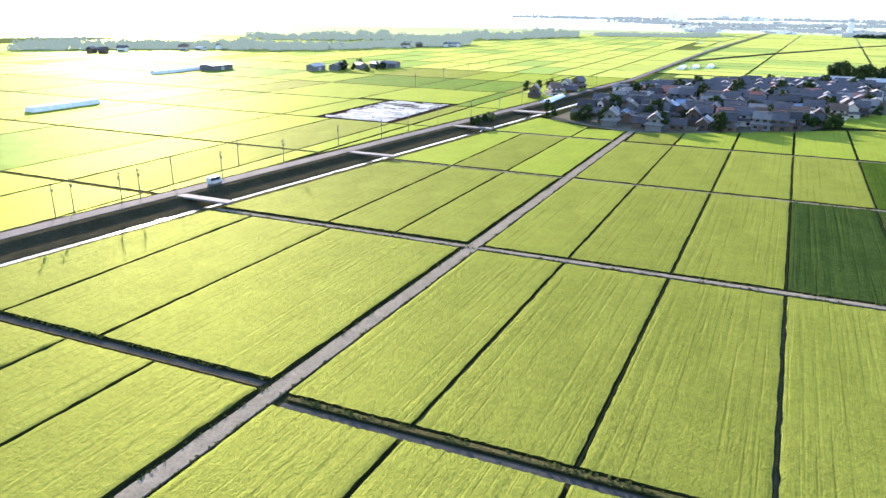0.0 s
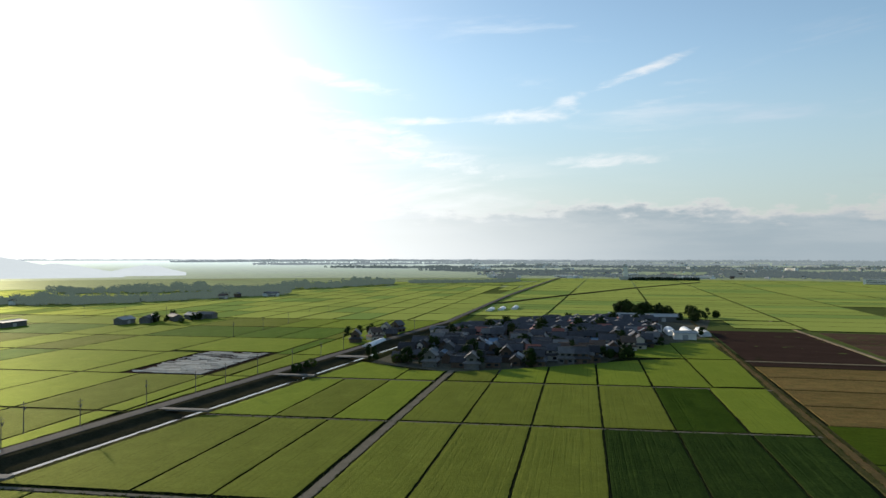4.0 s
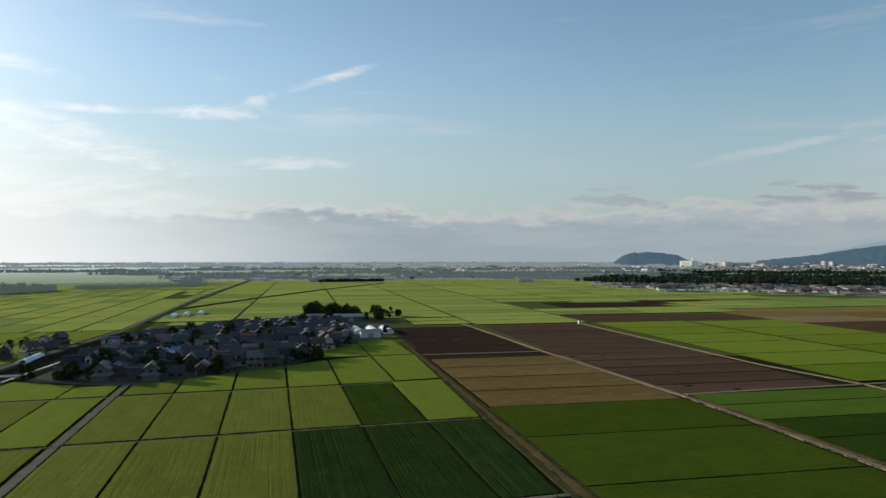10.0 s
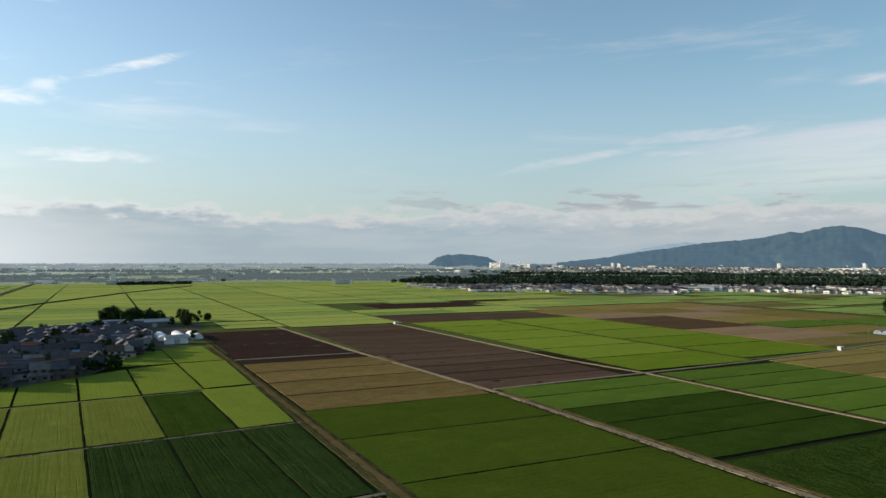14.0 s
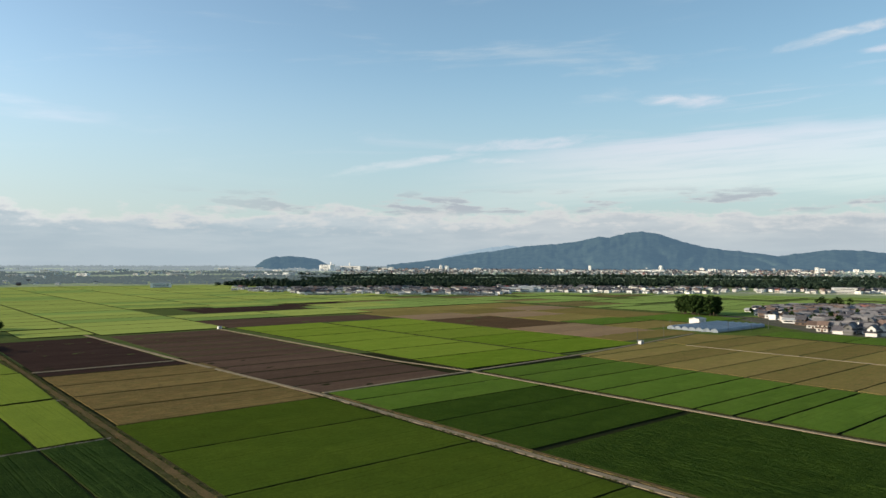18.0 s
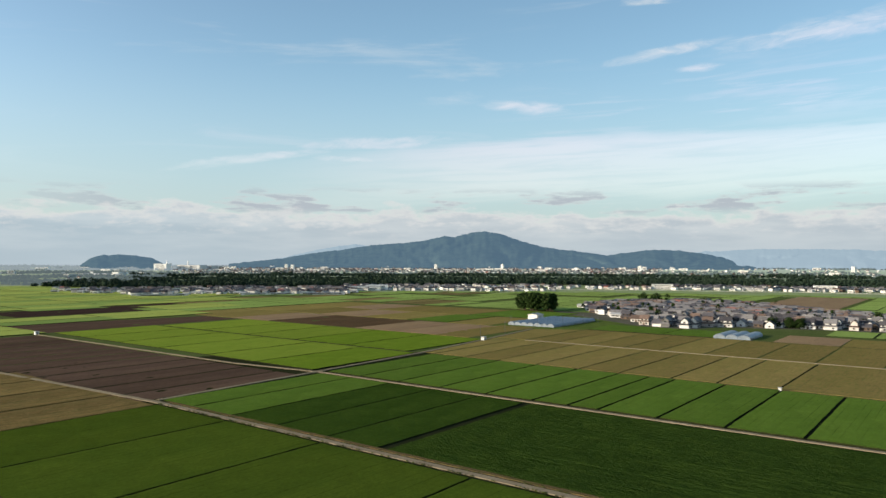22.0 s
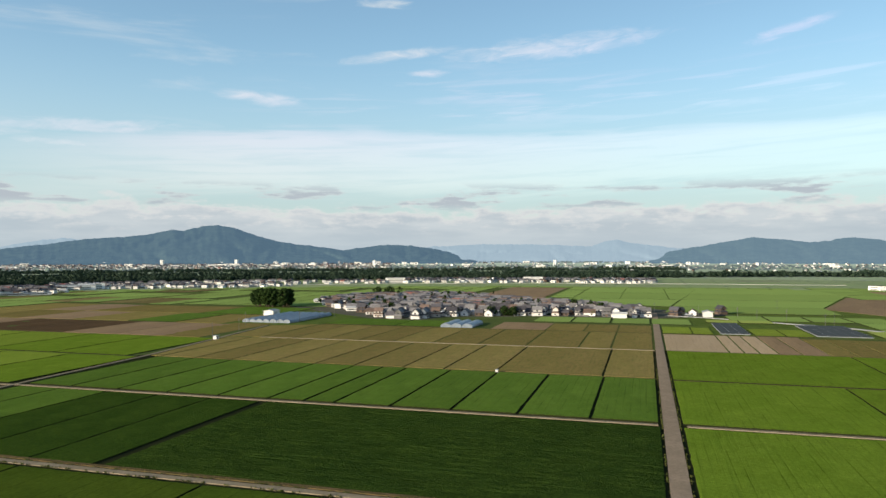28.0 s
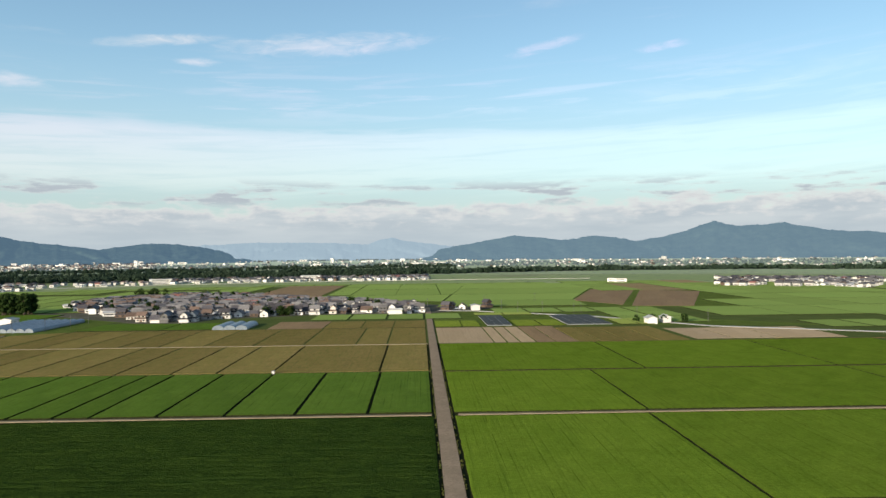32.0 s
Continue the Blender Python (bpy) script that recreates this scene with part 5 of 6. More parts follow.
# ---- houses ----
def gable(w, d, z0, rise, over, thick=0.28, sag=0.12):
    """A gable roof with thickness, ridge along x, over walls w by d."""
    half = d / 2 + over
    prof = [(-half, z0 - over * rise / (d / 2) * 0.9), (-half * 0.5, z0 + rise * 0.5 - sag), (0, z0 + rise), (half * 0.5, z0 + rise * 0.5 - sag), (half, z0 - over * rise / (d / 2) * 0.9)]
    full = prof + [(y, z + thick) for y, z in prof[::-1]]
    n = len(full)
    x0, x1 = -w / 2 - over * 0.8, w / 2 + over * 0.8
    vs = [(x0, y, z) for y, z in full] + [(x1, y, z) for y, z in full]
    fs = [(i, (i + 1) % n, n + (i + 1) % n, n + i) for i in range(n)]
    for e, flip in ((0, False), (n, True)):
        for i in range(4):
            q = (e + i, e + n - 1 - i, e + n - 2 - i, e + i + 1)
            fs.append(q[::-1] if flip else q)
    return vs, fs


def hip_skirt(w, d, w2, d2, z0, z1, over=0.8, thick=0.22):
    """The lean-to roof that runs round the ground floor."""
    out = [(-w / 2 - over, -d / 2 - over), (w / 2 + over, -d / 2 - over), (w / 2 + over, d / 2 + over), (-w / 2 - over, d / 2 + over)]
    inn = [(-w2 / 2, -d2 / 2), (w2 / 2, -d2 / 2), (w2 / 2, d2 / 2), (-w2 / 2, d2 / 2)]
    vs = [(x, y, z0) for x, y in out] + [(x, y, z1) for x, y in inn] + [(x, y, z0 + thick) for x, y in out] + [(x, y, z1 + thick) for x, y in inn]
    fs = []
    for i in range(4):
        j = (i + 1) % 4
        fs += [(8 + i, 8 + j, 12 + j, 12 + i), (i, 4 + i, 4 + j, j), (i, j, 8 + j, 8 + i)]
    return vs, fs


def house(w, d, tall, roof, wall, gable_tall=2.1, label="", barn=False):
    e = thing("house", label, "house", "houses of the plain")
    k = M[wall]
    if tall:
        w2, d2 = w * 0.82, d * 0.74
        put("wall", *boxes((-w / 2, w / 2, -d / 2, d / 2, 0, 2.9), (-w2 / 2, w2 / 2, -d2 / 2, d2 / 2, 2.9, 5.9)), k, e)
        put("lower_roof", *hip_skirt(w, d, w2 + 0.02, d2 + 0.02, 2.75, 3.75), M[roof], e)
        top_roof = put("roof", *gable(w2, d2, 5.9, gable_tall, 1.0), M[roof], e)
        g = d2
        top = 5.9
    else:
        w2, d2, g, top = w, d, d, 3.2 if not barn else 4.4
        put("wall", *boxes((-w / 2, w / 2, -d / 2, d / 2, 0, top)), k, e)
        top_roof = put("roof", *gable(w, d, top, gable_tall, 0.8), M[roof], e)
    side = put("gable_end", [(o, y, z) for o in (-0.06, 0.06) for y, z in ((-g / 2, top - 0.02), (g / 2, top - 0.02), (0, top + gable_tall - 0.1))],
               [(0, 1, 2), (3, 5, 4), (0, 3, 4, 1), (1, 4, 5, 2), (2, 5, 3, 0)], k, e)
    side.location = (-w2 / 2 + 0.04, 0, 0)
    again(side, e, w2 / 2 - 0.04)
    put("ridge", *boxes((-w2 / 2 - 0.7, w2 / 2 + 0.7, -0.22, 0.22, top + gable_tall + 0.2, top + gable_tall + 0.55)), M[roof], top_roof)
    if not barn:
        pane = put("window", *boxes((-0.85, 0.85, -0.06, 0.06, -0.6, 0.6)), M["window"], e)
        pane.location = (-w * 0.27, -d / 2 - 0.03, 1.5)
        again(pane, e, w * 0.25, -d / 2 - 0.03, 1.5)
        again(pane, e, -w * 0.2, d / 2 + 0.03, 1.5)
        again(pane, e, w / 2 + 0.03, 0, 1.5, math.pi / 2)
        if tall:
            again(pane, e, -w2 * 0.25, -d2 / 2 - 0.03, 4.7)
            again(pane, e, w2 * 0.22, -d2 / 2 - 0.03, 4.7)
            again(pane, e, 0, d2 / 2 + 0.03, 4.7)
            again(pane, e, -w2 / 2 - 0.03, 0, 4.7, math.pi / 2)
        put("door", *boxes((-0.9, 0.9, -d / 2 - 0.08, -d / 2 + 0.04, 0.1, 2.1)), M["timber"], e)
    else:
        put("shutter", *boxes((-1.8, 1.8, -d / 2 - 0.08, -d / 2 + 0.04, 0.05, 3.2)), M["tin_pale"], e)
    return e


KINDS = [
    (14.0, 9.5, True, "tile_dark", "plaster", 2.3, "two-storey farmhouse with dark grey tiles and white plaster"),
    (12.0, 8.5, True, "tile_dark", "timber", 2.1, "two-storey house with dark tiles and brown board walls"),
    (12.5, 9.0, True, "tile_silver", "plaster", 2.1, "two-storey house with silver-grey tiles and pale walls"),
    (11.0, 8.0, True, "tile_brown", "cream", 2.0, "two-storey house with brown tiles and cream walls"),
    (15.5, 8.5, False, "tile_dark", "plaster", 2.6, "long single-storey house with dark tiles and plaster walls"),
    (10.5, 8.5, True, "tile_silver", "siding", 1.9, "two-storey house with grey siding and silver tiles"),
    (9.0, 6.0, False, "tile_dark", "timber", 1.8, "small tiled outbuilding with dark board walls"),
    (8.0, 6.0, False, "tin_pale", "cream", 1.3, "small shed with a pale metal roof"),
    (11.5, 8.5, True, "tile_dark", "cream", 2.1, "two-storey house with dark tiles and cream render"),
    (13.0, 8.0, False, "tile_brown", "plaster", 2.2, "single-storey house with brown tiles and white walls"),
    (9.0, 7.0, False, "tin_blue", "siding", 1.3, "small shed with a blue tin roof"),
    (10.0, 7.5, True, "tin_red", "plaster", 1.8, "two-storey house with a faded red tin roof"),
    (6.0, 5.0, True, "tile_dark", "plaster", 1.6, "tall white plaster storehouse with dark tiles"),
]
MODELS = [house(w_ * 0.80, d_ * 0.84, t_, r_, k_, g_ * 1.1, label=l_) for w_, d_, t_, r_, k_, g_, l_ in KINDS]
WEIGHTS = [10, 9, 9, 7, 7, 8, 8, 6, 9, 6, 3, 1.2, 6]
used = set()


def place(models, i, x, y, turn):
    """The model itself the first time, then copies of it."""
    m = Matrix.Translation((x, y, 0)) @ Matrix.Rotation(turn, 4, "Z")
    if (id(models), i) not in used:
        used.add((id(models), i))
        models[i].matrix_basis = m
        return models[i]
    return copy_thing(models[i], m)


def scatter(poly, gap, seed, jitter=0.30, fill=0.92, turn=0.0):
    """Loose rows of places in a polygon of world points."""
    r = random.Random(seed)
    cx, cy = sum(p[0] for p in poly) / len(poly), sum(p[1] for p in poly) / len(poly)
    ca, sa = math.cos(turn), math.sin(turn)
    span_ = max(math.hypot(p[0] - cx, p[1] - cy) for p in poly)
    n = int(span_ / gap) + 1
    out = []
    for i in range(-n, n + 1):
        for j in range(-n, n + 1):
            a, b = (i + r.uniform(-jitter, jitter) + 0.5 * (j % 2)) * gap, (j + r.uniform(-jitter, jitter)) * gap
            x, y = cx + ca * a - sa * b, cy + sa * a + ca * b
            if r.random() < fill and inside(x, y, poly):
                out.append((x, y))
    return out


V1 = [A(211, -42), A(192, -8), A(189, 6), A(187, 26), A(212, 46), A(222, 70), A(262, 86), A(300, 104), A(345, 114), A(400, 116), A(455, 120), A(465, 90), A(435, 30), A(372, -22), A(340, -40), A(290, -30)]
V2 = [B(396, 270), B(352, 236), B(348, 196), B(380, 184), B(398, 142), B(412, 104), B(418, 64), B(408, 40), B(410, 8), B(470, 6), B(540, 50), B(590, 120), B(630, 170), B(700, 240), B(720, 320), B(640, 385), B(540, 395), B(470, 350)]
hr = random.Random(11)


rest = []


def village(poly, gap, seed, turn, fill=0.93, most=170, weights=WEIGHTS):
    spots = sorted(scatter(poly, gap, seed, fill=fill, turn=turn), key=lambda p: p[0] ** 2 + p[1] ** 2)
    for k, (x, y) in enumerate(spots):
        i = hr.choices(range(len(MODELS)), weights)[0]
        a = turn + hr.choice((0, 0, 0, math.pi, math.pi / 2, -math.pi / 2)) + hr.uniform(-0.07, 0.07)
        if k < most:
            place(MODELS, i, x, y, a)
        else:
            rest.append((x, y, a))


village(V1, 10.8, 21, radians(65.6 - 90), fill=0.97, most=115, weights=[0.8, 18, 0.6, 2, 0.3, 4, 16, 1.5, 2, 0.1, 3, 0.6, 0.8])
village(V2, 11.5, 22, radians(-26.3 + 90), fill=0.95, most=140, weights=[10, 3, 18, 4, 9, 14, 4, 5, 4, 6, 1, 0.6, 6])
# strays: past the canal road, behind the village and along the village road
for x, y in [A(300, -72), A(318, -66), A(285, -80), A(332, -74), A(350, -70), B(442, -18), B(455, -34), B(470, -60), B(438, 16), B(478, -24), B(500, 430)]:
    place(MODELS, hr.choice((1, 3, 4, 6, 8, 9)), x, y, hr.uniform(0, 3.1))


# ---- trees ----
def crown_mesh(name, clumps, leaf, per, seed, mat):
    """Many small leaf faces gathered in clumps (x, y, z, radius)."""
    r = np.random.default_rng(seed)
    vs, qs = [], []
    for cx, cy, cz, cr in clumps:
        d = r.normal(size=(per, 3))
        d /= np.linalg.norm(d, axis=1)[:, None]
        c = np.array((cx, cy, cz)) + d * cr * r.uniform(0.55, 1.05, (per, 1)) * np.array((1, 1, 0.8))
        a = r.normal(size=(per, 3))
        a = a - (a * d).sum(1)[:, None] * d * 0.7
        a /= np.linalg.norm(a, axis=1)[:, None]
        b = np.cross(d, a)
        b /= np.linalg.norm(b, axis=1)[:, None] + 1e-6
        s = leaf * r.uniform(0.6, 1.3, (per, 1))
        quad = np.stack([c - a * s - b * s * 0.6, c + a * s * 0.8 - b * s * 0.7, c + a * s + b * s * 0.6, c - a * s * 0.7 + b * s * 0.7], 1)
        vs.append(quad.reshape(-1, 3))
    v = np.concatenate(vs)
    return quick_mesh(name, v, np.arange(len(v)).reshape(-1, 4), mat)


def limb(p0, p1, r0, r1, sides=6):
    a, b = Vector(p0), Vector(p1)
    d = (b - a).normalized()
    s = d.orthogonal().normalized()
    t = d.cross(s)
    vs = [c + (s * math.cos(k * 2 * math.pi / sides) + t * math.sin(k * 2 * math.pi / sides)) * r for c, r in ((a, r0), (b, r1)) for k in range(sides)]
    return [tuple(v) for v in vs], [(k, (k + 1) % sides, sides + (k + 1) % sides, sides + k) for k in range(sides)]


def tree(tall, wide, seed, kind="leaf", label=""):
    r = random.Random(seed)
    e = thing("tree", label, "tree", "trees of the plain")
    vs, fs, clumps = [], [], []
    stem = [((0, 0, -0.1), (r.uniform(-.2, .2), r.uniform(-.2, .2), tall * 0.45), 0.028 * tall, 0.018 * tall), ((0, 0, tall * 0.4), (0, 0, tall * 0.85), 0.018 * tall, 0.006 * tall)]
    n = 13
    for i in range(n):
        f = i / (n - 1)
        ang_ = i * 2.4 + r.uniform(-0.4, 0.4)
        if kind == "conifer":
            z, rad, cr = tall * (0.2 + 0.75 * f), wide / 2 * (1 - f) * 0.75, wide * (0.30 - 0.17 * f)
        else:
            z, rad, cr = tall * (0.2 + 0.66 * f), wide / 2 * math.sin(math.pi * (0.18 + 0.70 * f)) * r.uniform(0.55, 0.95), wide * r.uniform(0.17, 0.27)
        x, y = rad * math.cos(ang_), rad * math.sin(ang_)
        clumps.append((x, y, z, cr))
        if i % 2 == 0:
            stem.append(((0, 0, z * 0.72), (x * 0.9, y * 0.9, z), 0.010 * tall, 0.003 * tall))
    for s_ in stem:
        v, f = limb(*s_)
        fs += [tuple(len(vs) + i for i in q) for q in f]
        vs += v
    put("trunk", vs, fs, M["bark"], e)
    c = new("crown", crown_mesh("crown", clumps, tall * 0.030, 120, seed, M[kind]))
    c.parent = e
    return e


TREES = [tree(9, 8, 1, label="round broadleaf garden tree with a dense dark crown"), tree(7, 6.5, 2, label="low dark green garden tree with a loose crown"),
         tree(13, 7, 3, "conifer", "tall dark conifer with a pointed crown"), tree(5, 5, 4, "leaf_light", "light green bushy shrub tree"), tree(15, 12, 5, label="large old broadleaf tree of a grove"),
         tree(11, 9, 6, label="broad dark evergreen tree with an uneven crown"), tree(21, 13, 7, label="tall old dark tree of a shrine grove")]
tr = random.Random(31)


planted, more_trees = [0], []


def plant(i, x, y):
    """A tree of its own for the first ones, then a clump in the common mass of garden trees."""
    planted[0] += 1
    if planted[0] <= 120 or i == 6 or (planted[0] > 260 and planted[0] % 3):
        place(TREES, i, x, y, tr.uniform(0, 6.28))
    else:
        more_trees.append((i, x, y))


for poly, gap, seed in ((V1, 14.5, 41), (V2, 20, 42)):
    for x, y in scatter(poly, gap, seed, 0.45, 0.6):
        plant(tr.choice((0, 1, 1, 3, 1, 5)), x, y)
# the rough garden on the near edge of the first village, and its fringe
for k in range(26):
    plant(tr.choice((1, 3, 3, 3, 1)), *A(tr.uniform(224, 258), tr.uniform(62, 88)))
for u, v in ((203, -44), (196, 12), (204, 36), (224, 56), (290, 108), (352, 142), (215, -50), (330, -84), (300, -90), (310, -86)):
    plant(tr.choice((0, 1, 5)), *A(u, v))
for u in (161, 168, 176, 183):
    plant(3, *A(u, canal_v(165) - 11.5))
# groves
for k in range(30):
    plant(tr.choice((4, 4, 2, 5)), *A(tr.uniform(478, 535), tr.uniform(88, 132)))
for k in range(16):
    plant(tr.choice((0, 1, 5)), *A(tr.uniform(455, 520), tr.uniform(135, 178)))
for k in range(24):
    plant(6, *B(tr.uniform(438, 470), tr.uniform(386, 428)))
for k in range(8):
    plant(tr.choice((4, 5, 0)), *B(tr.uniform(640, 670), tr.uniform(330, 372)))
for k in range(10):
    plant(tr.choice((3, 3, 0)), *B(tr.uniform(398, 410), tr.uniform(120, 150)))
for q in (-158, -172, -196, -180):
    plant(1, *B(300 + tr.uniform(-6, 6), q))


def garden_trees():
    sizes = [(9, 8), (7, 6.5), (13, 7), (5, 5), (15, 12), (11, 9), (21, 13)]
    clumps = []
    for i, x, y in more_trees:
        h, wd = sizes[i]
        for k in range(7):
            a, f = tr.uniform(0, 6.28), tr.uniform(0.3, 0.9)
            rad = wd * 0.3 * math.sin(math.pi * min(0.95, f + 0.1)) * tr.uniform(0.6, 1.1)
            clumps.append((x + rad * math.cos(a), y + rad * math.sin(a), h * f, wd * tr.uniform(0.16, 0.24)))
    ob = new("garden_trees", crown_mesh("garden_trees", clumps, 0.34, 80, 77, M["leaf"]))
    tagged(ob, "dense dark garden trees crowding between village houses", "trees", kind="stuff")


# ---- far woods ----
def wood(name, label, line, width, per100, tall, seed, mat="wood_far", leaf=1.5, per=34):
    """A belt of trees along a polyline: one mesh of round leafy crowns with an uneven top."""
    r = random.Random(seed)
    clumps = []
    for (x0, y0), (x1, y1) in zip(line, line[1:]):
        ln = math.hypot(x1 - x0, y1 - y0)
        for k in range(int(ln / 100 * per100)):
            f = r.random()
            s = r.uniform(-width / 2, width / 2)
            x, y = x0 + (x1 - x0) * f + (y1 - y0) / ln * s, y0 + (y1 - y0) * f - (x1 - x0) / ln * s
            h = tall * r.uniform(0.5, 1.15) * (0.85 + 0.7 * noise.noise((x * 0.010, y * 0.010, seed)))
            rr = r.uniform(4.2, 7.0) * min(1.0, tall / 14 + 0.25)
            g = ground_z(math.hypot(x, y))
            clumps += [(x, y, g + h * 0.40, rr), (x + r.uniform(-2, 2), y + r.uniform(-2, 2), g + max(h * 0.5, h - rr), rr * 1.05)]
    ob = new(name, crown_mesh(name, clumps, leaf, per, seed, M[mat]))
    return tagged(ob, label, "woodland", kind="stuff")


wood("tree_belt", "long dark belt of trees behind the far houses", [polar(50, 1780), polar(56, 1600), polar(64, 1560), polar(72, 1640), polar(80, 1760)], 120, 110, 15, 1, leaf=1.1, per=52)
for dd, sd in ((1900, 12), (2230, 13), (2600, 14)):
    wood("tree_belt", "deep dark wood behind the far houses", [polar(55, dd + 60), polar(64, dd), polar(74, dd + 20), polar(84, dd - 20), polar(96, dd), polar(108, dd + 40), polar(119, dd + 120)], 110, 52, 14, sd, per=24, leaf=1.7)
wood("tree_belt", "long dark belt of trees behind the far houses", [polar(79, 1790), polar(88, 1760), polar(97, 1750), polar(107, 1800), polar(118, 1950), polar(128, 2150), polar(142, 2300), polar(156, 2350)], 130, 110, 16, 2, leaf=1.35, per=36)
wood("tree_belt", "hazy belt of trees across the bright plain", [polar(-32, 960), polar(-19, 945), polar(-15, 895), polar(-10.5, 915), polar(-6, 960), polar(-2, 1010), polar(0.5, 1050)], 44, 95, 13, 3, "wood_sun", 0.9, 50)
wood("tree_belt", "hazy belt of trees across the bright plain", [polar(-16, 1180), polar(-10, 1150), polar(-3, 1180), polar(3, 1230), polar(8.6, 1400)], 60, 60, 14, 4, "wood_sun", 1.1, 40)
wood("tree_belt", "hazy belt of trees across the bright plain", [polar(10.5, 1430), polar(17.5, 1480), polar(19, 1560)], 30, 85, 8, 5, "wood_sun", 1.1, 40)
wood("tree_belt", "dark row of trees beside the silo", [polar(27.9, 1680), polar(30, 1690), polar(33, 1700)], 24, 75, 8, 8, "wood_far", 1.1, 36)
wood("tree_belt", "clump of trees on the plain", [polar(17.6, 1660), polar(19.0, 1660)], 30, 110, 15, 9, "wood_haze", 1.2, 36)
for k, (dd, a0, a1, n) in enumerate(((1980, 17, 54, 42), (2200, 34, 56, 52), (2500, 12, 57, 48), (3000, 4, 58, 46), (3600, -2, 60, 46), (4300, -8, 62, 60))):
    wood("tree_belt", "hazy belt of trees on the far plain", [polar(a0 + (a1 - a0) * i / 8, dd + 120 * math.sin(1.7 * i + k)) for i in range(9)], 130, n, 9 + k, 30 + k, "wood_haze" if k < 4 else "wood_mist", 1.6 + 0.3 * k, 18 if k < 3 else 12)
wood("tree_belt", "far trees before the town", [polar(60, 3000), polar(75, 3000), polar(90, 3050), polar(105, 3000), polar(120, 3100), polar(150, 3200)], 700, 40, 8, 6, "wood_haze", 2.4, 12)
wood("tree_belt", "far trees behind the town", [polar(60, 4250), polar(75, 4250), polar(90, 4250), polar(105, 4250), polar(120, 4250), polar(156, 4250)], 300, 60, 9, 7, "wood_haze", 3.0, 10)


# ---- far houses, rows before the woods, and the town: too many and too small to count ----
FAR_MATS = ["plaster", "cream", "siding", "timber", "tile_dark", "tile_brown", "tile_silver", "tin_pale", "tin_red", "window", "white_wall"]
FARS = [(9.5, 7.5, 5.2, 4, 10, 2.0), (9, 7, 5.0, 5, 1, 2.0), (10, 7.5, 4.8, 6, 0, 1.9), (11, 8, 3.2, 7, 10, 1.3), (8.5, 7, 5.0, 4, 3, 2.0), (9, 7, 5.0, 8, 1, 1.8)]
FLATS = [(42, 18, 10, 7, 10, 0), (24, 12, 13, 7, 10, 0), (60, 26, 8, 7, 10, 0), (14, 12, 26, 7, 10, 0), (20, 12, 7, 6, 10, 0)]
fr = random.Random(51)


class Cluster:
    """Gathers far buildings, each with walls, roof and window bands, into one mesh."""

    def __init__(self):
        self.vs, self.fs, self.ms = [], [], []

    def add(self, spec, x, y, turn):
        w_, d_, h, roof, wall, rise = spec
        parts = [(boxes((-w_ / 2, w_ / 2, -d_ / 2, d_ / 2, 0, h)), wall)]
        parts.append((gable(w_, d_, h, rise, 0.8), roof) if rise else (boxes((-w_ / 2 - 0.2, w_ / 2 + 0.2, -d_ / 2 - 0.2, d_ / 2 + 0.2, h, h + 0.6)), roof))
        for k in range(max(1, int(h / 3.2)) if w_ > 6 else 0):
            z = 1.1 + 3.1 * k
            parts.append((boxes((-w_ * 0.38, w_ * 0.38, -d_ / 2 - 0.06, d_ / 2 + 0.06, z, z + 1.2)), 9))
        ca, sa, g = math.cos(turn), math.sin(turn), ground_z(math.hypot(x, y)) - 0.1
        for (vs, fs), m in parts:
            n = len(self.vs)
            self.vs += [(x + ca * a - sa * b, y + sa * a + ca * b, c + g) for a, b, c in vs]
            self.fs += [tuple(n + i for i in f) for f in fs]
            self.ms += [m] * len(fs)

    def row(self, n, a0, a1, d0, d1, specs=FARS, weights=(5, 1, 9, 8, 1, 0.3), taper=0.0):
        for k in range(n):
            a = fr.uniform(a0, a1)
            d = fr.uniform(d0, d1) + taper * (a - a0)
            self.add(fr.choices(specs, weights)[0], *polar(a, d), radians(-a) - 0.5 + fr.choice((0, 0, 1.57)) + fr.uniform(-0.25, 0.25))

    def done(self, name, label):
        ob = put(name, self.vs, self.fs, [M[m] for m in FAR_MATS])
        ob.data.polygons.foreach_set("material_index", self.ms)
        return tagged(ob, label, "houses", kind="stuff")


W5 = (3, 3, 2, 1, 4)
c = Cluster()
for x, y, a in rest:
    v1 = x < 330
    c.add(fr.choices(FARS, (2.5, 1, 1, 0.8, 15, 0.4) if v1 else (2, 4, 12, 3, 2, 0.4))[0], x, y, a)
c.done("far_houses", "close-set tiled houses at the back of the villages")
c = Cluster()
c.row(380, 55, 72, 1215, 1480)
c.row(70, 50, 57, 1380, 1600, taper=-25)
c.row(270, 71, 88, 1330, 1600)
c.row(40, 88, 96, 1450, 1570)
c.row(330, 96, 117, 1480, 1680)
for a, d, i in ((72.6, 1345, 2), (73.6, 1360, 0), (44.7, 1620, 0), (96.3, 1500, 0), (107.5, 1560, 0), (132.4, 1300, 4), (131.8, 1310, 4)):
    c.add(FLATS[i], *polar(a, d), radians(-a))
for a in (56.5, 58, 64, 66, 68.5, 70):
    c.add((44, 9, 3.0, 7, 10, 0), *polar(a, 1195), radians(-a))
c.done("far_houses", "rows of small white and grey houses before the wood")
c = Cluster()
c.row(260, 139.5, 150, 1180, 1500)
c.row(26, 150, 156, 1250, 1500)
c.done("far_houses", "distant village of pale houses with grey roofs")
c = Cluster()
c.row(22, -28, 1, 860, 905, weights=(2, 2, 2, 3, 2, 0), taper=3.0)
c.row(60, 16, 52, 1850, 2500)
